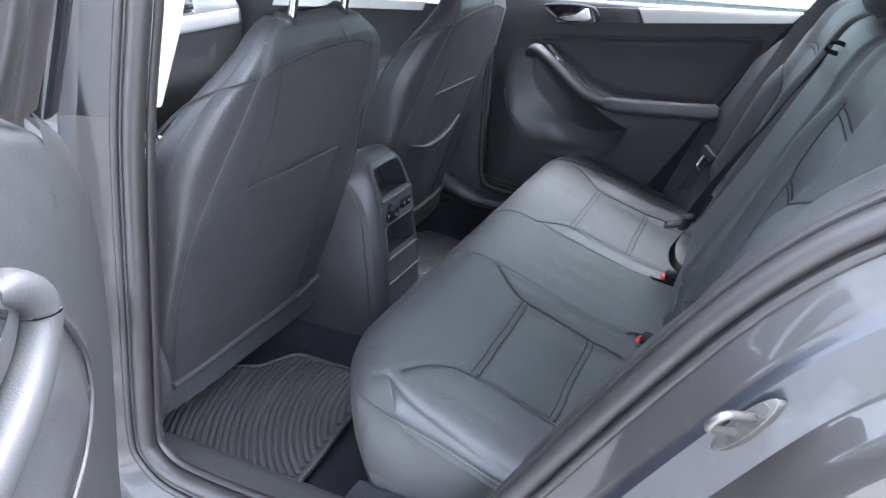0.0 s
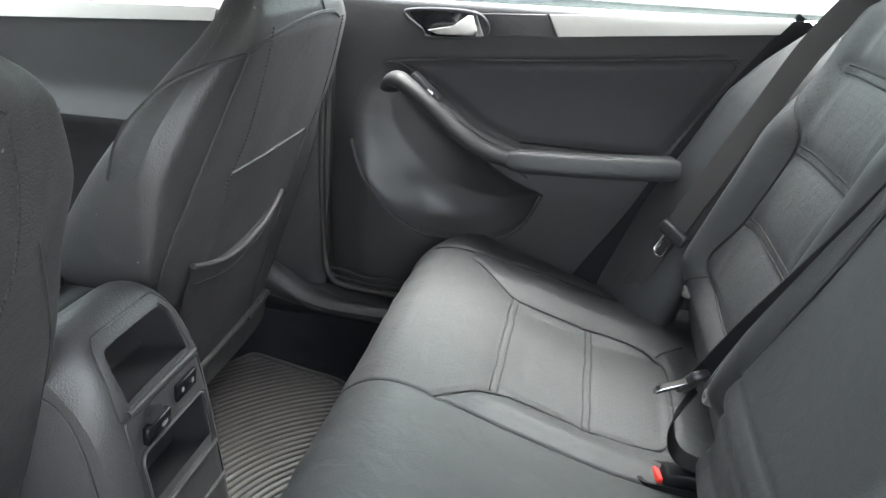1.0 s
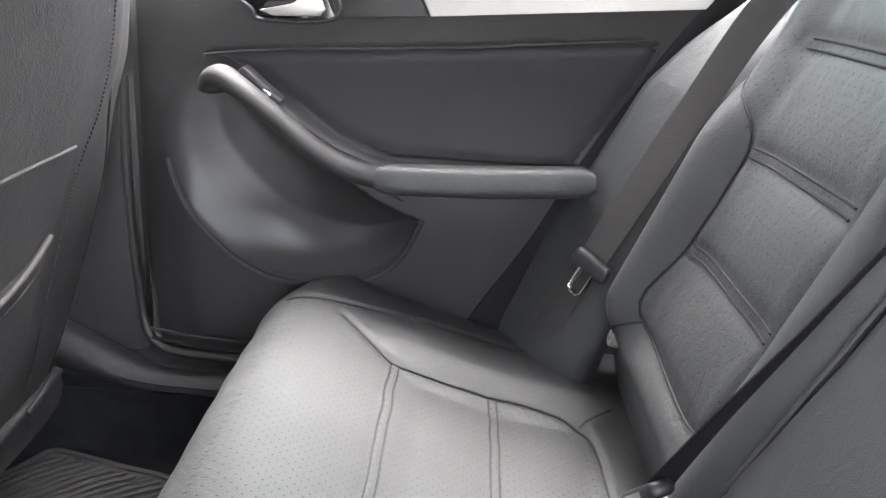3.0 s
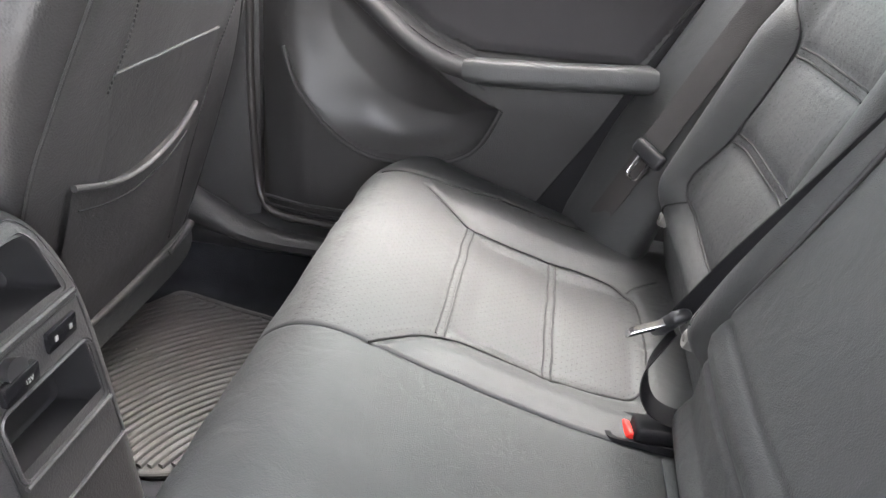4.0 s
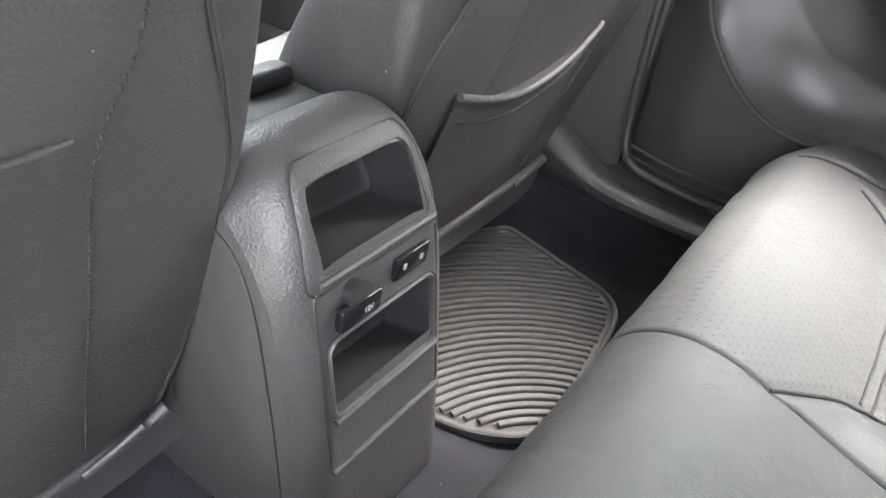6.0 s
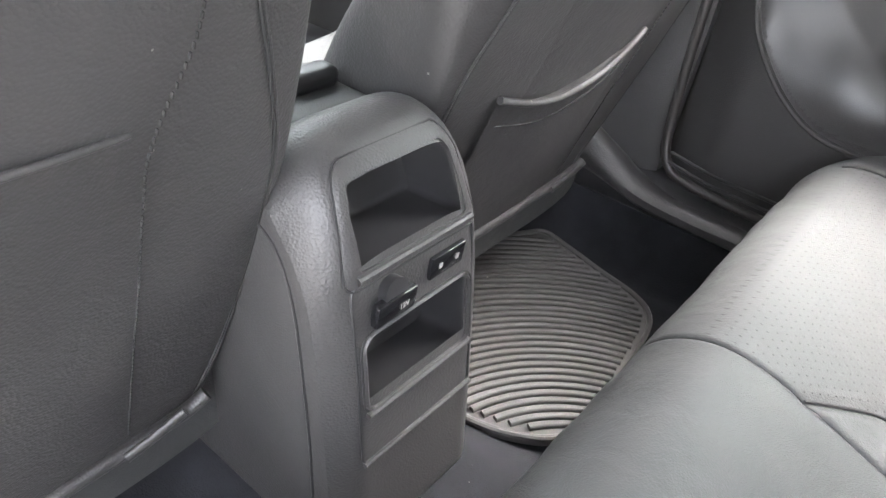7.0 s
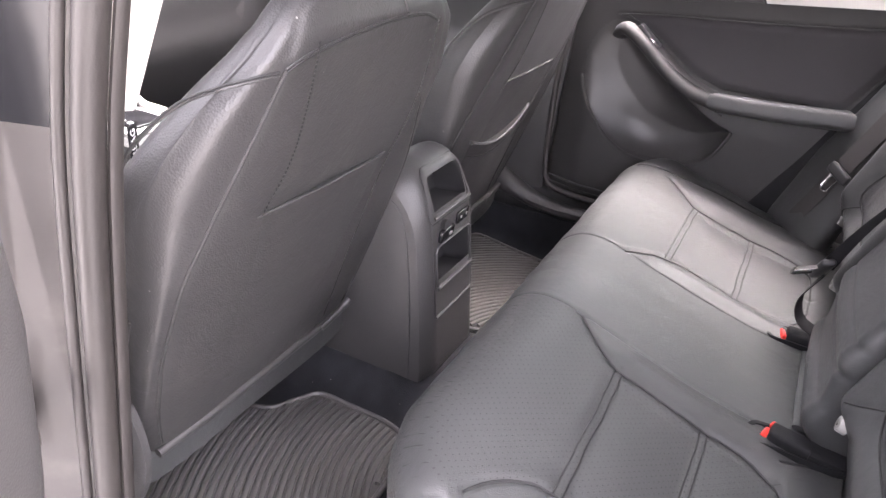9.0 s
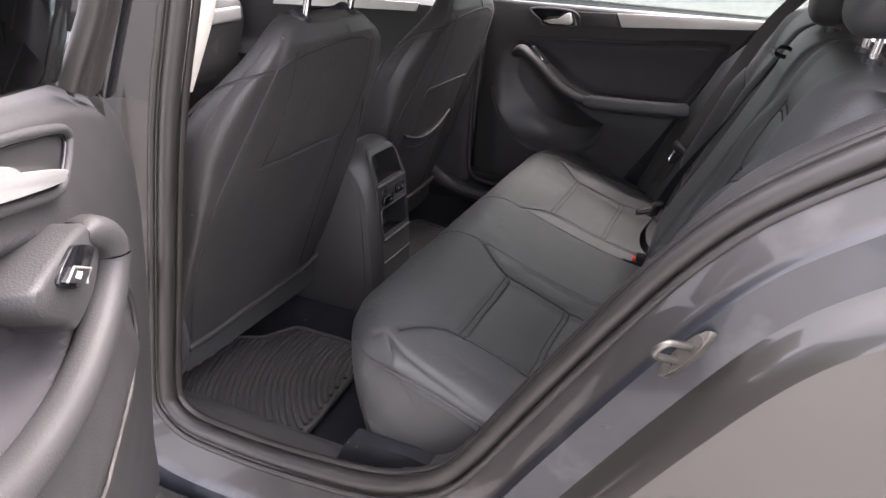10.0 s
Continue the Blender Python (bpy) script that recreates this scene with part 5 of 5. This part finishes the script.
def cubby(name, u0, u1, v0, v1, deep, rim, taper):
    def shape(grow, r):
        return [(a * (1 - taper * (b - v0) / (v1 - v0)), b) for a, b in rounded(u0 - grow, u1 + grow, v0 - grow, v1 + grow, r)]

    outer, mid, inner = shape(rim, 0.018), shape(rim * 0.55, 0.015), shape(0, 0.011)
    back = [(a * 0.92, 0.5 * (v0 + v1) + (b - 0.5 * (v0 + v1)) * 0.9) for a, b in inner]
    P = []
    for ring, w in ((outer, -0.004), (outer, 0.0018), (mid, 0.0040), (inner, 0.0022), (inner, -0.004)):
        P.append([crest(a, b, w) for a, b in ring])
    P.append([(crest(a, b, 0)[0] - deep, a, b - 0.01) for a, b in inner])
    P.append([(crest(a, b, 0)[0] - deep - 0.004, a, b - 0.01) for a, b in back])
    v, f = rings(np.array(P))
    f = [q for q in f if q != tuple(range(len(outer)))]
    ob = mesh_object(name, v, f, PLASTIC, console, "open storage cubby", sharp=50)
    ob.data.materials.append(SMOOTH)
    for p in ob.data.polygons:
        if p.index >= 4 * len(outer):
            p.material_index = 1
    edge = [crest(a, b, 0.0016) for a, b in shape(rim + 0.001, 0.018)]
    bar("panel_gap", edge + edge[:1], 0.0011, SEAM, console, segs=6)
    return ob


def cut_hole(ob, boxes):
    """Open the shell where the cubbies are: drop the faces inside the boxes (y0, y1, z0, z1) on the rear side."""
    bm = bmesh.new()
    bm.from_mesh(ob.data)
    gone = []
    for q in bm.faces:
        c = q.calc_center_median()
        z = 0.62 + (c.z - 0.62) / (1 - console_fall(c.y)) if c.z > 0.62 else c.z
        if c.x > -0.71 and any(lo_y < c.y < hi_y and lo_z < z < hi_z for lo_y, hi_y, lo_z, hi_z in boxes):
            gone.append(q)
    bmesh.ops.delete(bm, geom=gone, context="FACES")
    bm.to_mesh(ob.data)
    bm.free()


cut_hole(shell, [(-0.064, 0.064, 0.697, 0.760), (-0.068, 0.068, 0.547, 0.620)])
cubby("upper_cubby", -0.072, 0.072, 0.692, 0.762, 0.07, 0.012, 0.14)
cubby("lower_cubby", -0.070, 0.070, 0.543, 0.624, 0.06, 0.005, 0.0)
bar("upper_lip", [crest(-0.074, 0.690, 0.004), crest(0.074, 0.690, 0.004)], 0.004, PLASTIC, console, segs=8)
bar("lower_lip", [crest(-0.074, 0.540, 0.004), crest(0.074, 0.540, 0.004)], 0.0035, PLASTIC, console, segs=8)
bar("base_lip", [crest(-0.080, 0.478, 0.003), crest(0.080, 0.478, 0.003)], 0.003, PLASTIC, console, segs=8)
ringp = [crest(a, b, 0.001) for a, b in rounded(-0.080, 0.080, 0.478, 0.684, 0.008)]
bar("panel_gap", ringp + ringp[:1], 0.0016, SMOOTH, console, segs=6)
sock = part("power_socket", box_bm((0.010, 0.050, 0.026), crest(-0.037, 0.645, 0.005), 0.003, (0, 6, 0)), GLOSS, console, "capped twelve volt socket")
v, f = sweep([crest(-0.037, 0.660, 0.0), crest(-0.037, 0.660, 0.010)], 0.014, segs=24)
mesh_object("socket_cap", v, f, SMOOTH, sock)
letters("12V", 0.0075, pose(*crest(-0.030, 0.644, 0.0108), 90, 0, 90), BUTTON, sock)
lk = part("lock_switch", box_bm((0.006, 0.048, 0.026), crest(0.036, 0.656, 0.003), 0.002, (0, 6, 0)), GLOSS, console, "black rocker switch")
for u in (0.024, 0.048):
    part("symbol", box_bm((0.001, 0.004, 0.006), crest(u, 0.656, 0.0068), 0.0, (0, 6, 0)), BUTTON, lk)
# side seam
for s in (-1, 1):
    bar("side_seam", spline([(-0.775, 0.1085 * s, 0.700), (-0.745, 0.1085 * s, 0.722), (-0.705, 0.1085 * s, 0.708), (-0.683, 0.1085 * s, 0.66), (-0.672, 0.1085 * s, 0.58), (-0.664, 0.1085 * s, 0.48), (-0.66, 0.1085 * s, 0.34)], 50), 0.0015, SMOOTH, console, segs=6)
# armrest and front part
arm = thing("armrest_box", "pale-lit dark leather armrest lid", "armrest")
part("lid", box_bm((0.38, 0.176, 0.07), (-0.962, 0.0, 0.722), 0.018, segs=4), LEATHER, arm)
part("latch", box_bm((0.03, 0.06, 0.022), (-0.835, 0.045, 0.765), 0.008, segs=3), SMOOTH, arm)
front_c = thing("gear_console", "gear console with bright metal side strips", "console")
part("body", box_bm((0.72, 0.25, 0.36), (-1.43, 0, 0.49), 0.02), PLASTIC, front_c)
part("surround", box_bm((0.22, 0.15, 0.010), (-1.53, -0.01, 0.674), 0.005), SILVER, front_c, "bright metal surround")
part("gate", box_bm((0.18, 0.10, 0.010), (-1.53, -0.01, 0.680), 0.004), GLOSS, front_c)
for k in range(6):
    part("shift_mark", box_bm((0.010, 0.012, 0.002), (-1.60 + 0.026 * k, -0.045, 0.686), 0.0), WHITE, front_c)
bar("side_strip", even([(-1.70, -0.105, 0.70), (-1.61, -0.128, 0.68), (-1.36, -0.17, 0.68)], 14), 0.011, SILVER, front_c, b=0.010)
bar("side_strip", even([(-1.78, 0.176, 0.69), (-1.57, 0.083, 0.68), (-1.36, 0.07, 0.68)], 14), 0.011, SILVER, front_c, b=0.010)
for s in (-1, 1):
    part("cup_rim", box_bm((0.09, 0.09, 0.012), (-1.28, 0.05 * s, 0.676), 0.005), GLOSS, front_c)
lev = thing("gear_lever", "black gear lever with bright cap", "gear lever")
bar("stalk", [(-1.55, -0.01, 0.68), (-1.565, -0.01, 0.745)], 0.013, CHROME, lev)
v, f = sweep([(-1.563, -0.01, 0.735), (-1.568, -0.01, 0.755), (-1.58, -0.01, 0.78), (-1.60, -0.01, 0.795), (-1.62, -0.01, 0.793), (-1.63, -0.01, 0.79)], [0.016, 0.020, 0.024, 0.024, 0.018, 0.006], segs=18)
mesh_object("knob", v, f, SATIN, lev)

# ---------------- dashboard ----------------
dash = thing("dashboard", "dark plastic dashboard with silver strip and climate knobs", "dashboard")
P = []
for y in np.linspace(-0.73, 0.73, 40):
    b = 0.03 * math.cos(y * 2)
    P.append([(a, y, c) for a, c in spline([(-2.05, 0.50), (-2.05, 0.98), (-1.88, 1.035), (-1.76 + b, 1.03), (-1.69 + b, 1.00), (-1.67 + b, 0.93), (-1.69 + b, 0.84), (-1.71 + b, 0.74), (-1.78, 0.60), (-1.88, 0.50)], 70, True)])
v, f = rings(np.array(P))
mesh_object("body", v, f, PLASTIC, dash)
strip = [(-1.668 + 0.03 * math.cos(y * 2), y, 0.952 + 0.004 * y) for y in np.linspace(0.13, 0.70, 20)]
bar("decor_strip", strip, 0.026, DULLSILVER, dash, b=0.008, side=(0, 0, 1), power=4, label="brushed silver strip")
part("climate_panel", box_bm((0.03, 0.25, 0.15), (-1.650, -0.05, 0.815), 0.008, (0, 12, 0)), SMOOTH, dash)
for y in (-0.112, -0.042, 0.028):
    k = mesh_object("knob", *sweep([(-1.640, y, 0.797), (-1.612, y, 0.803)], 0.027, segs=28), SMOOTH, dash, "black rotary knob")
    mesh_object("ring", *sweep([(-1.636, y, 0.798), (-1.626, y, 0.800)], 0.031, segs=28), CHROME, k)
    part("pointer", box_bm((0.008, 0.010, 0.042), (-1.610, y, 0.804), 0.002, (25, 12, 0)), CHROME, k)
part("button_row", box_bm((0.010, 0.15, 0.024), (-1.633, -0.05, 0.853), 0.002, (0, 12, 0)), PLASTIC, dash)
for y in (-0.09, -0.01):
    part("warning_lamp", box_bm((0.004, 0.009, 0.006), (-1.627, y, 0.855), 0.001), AMBER, dash)
part("lower_bar", box_bm((0.012, 0.10, 0.012), (-1.655, -0.06, 0.748), 0.003), SILVER, dash)
# air vent above the strip
for z in np.linspace(0.995, 1.02, 4):
    part("vent_slat", box_bm((0.05, 0.13, 0.003), (-1.685, 0.42, z), 0.001, (0, 15, 0)), SMOOTH, dash)
ringp = [(-1.668 - 0.35 * (b - 0.99), a, b) for a, b in rounded(0.345, 0.495, 0.985, 1.028, 0.012)]
bar("vent_ring", ringp + ringp[:1], 0.004, CHROME, dash, segs=8)
part("glovebox_lid", box_bm((0.02, 0.34, 0.18), (-1.695, 0.42, 0.80), 0.012, (0, 12, 0)), PLASTIC, dash)


# ---------------- floor mats ----------------
def floor_mat(name_label, outline, centre, base, r0, r1):
    m = thing("floor_mat", name_label, "floor mat", "floor mats")
    o = np.array(outline, float)
    path = spline(o, 120, True)
    v, f = [], []
    P = []
    mid = path.mean(0)
    for k, z in ((1.0, base - 0.008), (1.0, base), (0.985, base + 0.002), (0.97, base), (0.0, base)):
        P.append([(mid[0] + (a - mid[0]) * max(k, 0.001), mid[1] + (b - mid[1]) * max(k, 0.001), z) for a, b in path])
    v, f = rings(np.array(P))
    mesh_object("sheet", v, f, RUBBER, m, "ribbed black rubber sheet", sharp=50)
    rim = [(mid[0] + (a - mid[0]) * 0.985, mid[1] + (b - mid[1]) * 0.985, base + 0.003) for a, b in path]
    bar("rim", rim + rim[:1], 0.005, RUBBER, m, segs=8)
    inner = [tuple(mid + (p - mid) * 0.93) for p in path]
    cx, cy = centre
    r = r0
    while r < r1:
        ang = np.linspace(0, 2 * math.pi, 720)
        px, py = cx + r * np.cos(ang), cy + r * np.sin(ang)
        ok = inside(px, py, inner)
        run = []
        runs = []
        for q in range(720):
            if ok[q]:
                run.append((px[q], py[q], base + 0.0025))
            elif run:
                runs.append(run)
                run = []
        if run:
            runs.append(run)
        for run in runs:
            if len(run) > 5:
                bar("rib", even(run, max(6, len(run) // 5)), 0.0050, RUBBER, m, b=0.0050, segs=8, side=(0, 0, 1), power=4)
        r += 0.0145
    return m


floor_mat("ribbed black rubber mat behind the passenger seat", [(-0.98, 0.50), (-0.945, 0.588), (-0.904, 0.590), (-0.880, 0.625), (-0.856, 0.655), (-0.80, 0.646), (-0.714, 0.625), (-0.630, 0.606), (-0.586, 0.571), (-0.567, 0.510), (-0.550, 0.377), (-0.551, 0.255), (-0.611, 0.196), (-0.70, 0.170), (-0.80, 0.175), (-0.98, 0.18)], (-0.44, 0.13), 0.287, 0.13, 0.80)
floor_mat("ribbed black rubber mat behind the driver seat", [(-0.95, -0.38), (-0.90, -0.325), (-0.855, -0.300), (-0.83, -0.255), (-0.800, -0.215), (-0.74, -0.212), (-0.64, -0.215), (-0.585, -0.24), (-0.565, -0.30), (-0.555, -0.40), (-0.545, -0.56), (-0.57, -0.60), (-0.80, -0.607), (-0.93, -0.60), (-0.97, -0.5)], (-0.33, -0.27), 0.300, 0.20, 0.75)


# ---------------- belts and buckles ----------------
def ribbon(name, pts, half, mat, parent, side, n=60):
    return bar(name, even(spline(pts, 120), n), half, mat, parent, b=0.0011, segs=8, side=side, power=6)


def buckle(y, s):
    b = thing("belt_buckle", "black seat belt buckle with red release button", "buckle", "belt buckles")
    zt = cushion_top(-0.01, y)
    rim = [(a, y + c, zt + 0.002 - 0.02 * a) for a, c in spline([(-0.038, -0.020), (-0.034, 0.020), (0.0, 0.027), (0.06, 0.026), (0.10, 0.022), (0.10, -0.022), (0.06, -0.027), (0.0, -0.026)], 40, True)]
    v, f = rings(np.array([[(p[0], p[1], p[2] - 0.03) for p in rim], rim, [(0.03 + (p[0] - 0.03) * 0.9, y + (p[1] - y) * 0.85, p[2] - 0.001) for p in rim], [(0.03 + (p[0] - 0.03) * 0.86, y + (p[1] - y) * 0.8, p[2] - 0.012) for p in rim]]))
    mesh_object("well", v, f, BELTBLACK, b, "dark elastic pocket")
    part("housing", box_bm((0.075, 0.034, 0.022), (0.030, y, zt + 0.002), 0.006, (0, 6, 6 * s), 3), BELTBLACK, b)
    part("release", box_bm((0.010, 0.027, 0.010), (-0.012, y - 0.002 * s, zt + 0.0), 0.003, (0, 30, 16 * s), 3), RED, b, "red release button")
    bar("strap", even([(0.05, y, zt + 0.004), (0.085, y, zt + 0.001), (0.13, y, zt - 0.005)], 10), 0.024, BELTBLACK, b, b=0.008, side=(0, 1, 0), power=4)
    if s < 0:
        part("second_release", box_bm((0.009, 0.012, 0.011), (-0.002, y + 0.026, zt + 0.002), 0.003, (0, 30, 6 * s), 3), RED, b, "red release button")
    return b


buckle(-0.160, -1)
buckle(0.160, 1)


def tongue(parent, p, d, side, name="tongue"):
    """A belt tongue at p, its plate pointing along d."""
    p, d, side = Vector(p), Vector(d).normalized(), Vector(side).normalized()
    up = d.cross(side)
    t = part(name, box_bm((0.064, 0.026, 0.016), (0, 0, 0), 0.007, segs=3), SMOOTH, parent, "black belt tongue grip")
    m = Matrix((side, d, up)).transposed().to_4x4()
    m.translation = p
    t.data.transform(m)
    loop = [p + d * a + side * b for a, b in ((0.008, -0.011), (0.044, -0.011), (0.050, -0.006), (0.050, 0.006), (0.044, 0.011), (0.008, 0.011))]
    bar("plate", [tuple(q) for q in loop], 0.004, CHROME, t, b=0.0013, segs=8, power=4)
    return t


belt = thing("seat_belt", "brown-grey outer seat belt lying over the backrest", "seat belt", "seat belts")
ribbon("shoulder_webbing", [(0.34, 0.50, 1.32), (0.25, 0.545, 1.20), (0.176, 0.578, 1.088), (0.122, 0.597, 0.965), (0.072, 0.604, 0.855), (0.022, 0.611, 0.742)], 0.024, BELT, belt, (0.66, -0.70, -0.1))
ribbon("lap_webbing", [(0.020, 0.613, 0.738), (-0.014, 0.626, 0.655), (-0.045, 0.636, 0.58), (-0.055, 0.64, 0.53)], 0.022, BELT, belt, (0.62, -0.75, 0))
tongue(belt, (0.016, 0.603, 0.727), (-0.40, 0.08, -0.92), (0.62, -0.72, -0.30))
belt2 = thing("seat_belt", "black centre seat belt pulled down beside the backrest", "seat belt", "seat belts")
ribbon("webbing", [(0.235, 0.15, 1.12), (0.160, 0.168, 0.97), (0.10, 0.172, 0.86), (0.052, 0.180, 0.765), (0.020, 0.198, 0.676)], list(np.interp(np.linspace(0, 1, 60), [0, 0.5, 0.8, 1], [0.002, 0.0028, 0.009, 0.014])), BELTBLACK, belt2, (0.85, 0.25, -0.4))
ribbon("loop", [(0.022, 0.196, 0.662), (-0.002, 0.182, 0.615), (0.006, 0.168, 0.578), (0.040, 0.166, 0.560), (0.09, 0.170, 0.560)], 0.013, BELTBLACK, belt2, (0.3, 0.9, 0.3))
tongue(belt2, (0.015, 0.200, 0.671), (-0.85, -0.25, -0.25), (0.2, -0.6, 0.75))
strap = thing("strap_loop", "black webbing loop hanging at the top of the backrest", "strap")
ribbon("webbing", [(0.235, -0.030, 1.116), (0.222, -0.028, 1.124), (0.206, -0.022, 1.124), (0.200, -0.016, 1.114), (0.210, -0.020, 1.108), (0.23, -0.030, 1.106)], 0.008, BELTBLACK, strap, (0.1, 1, 0.3))
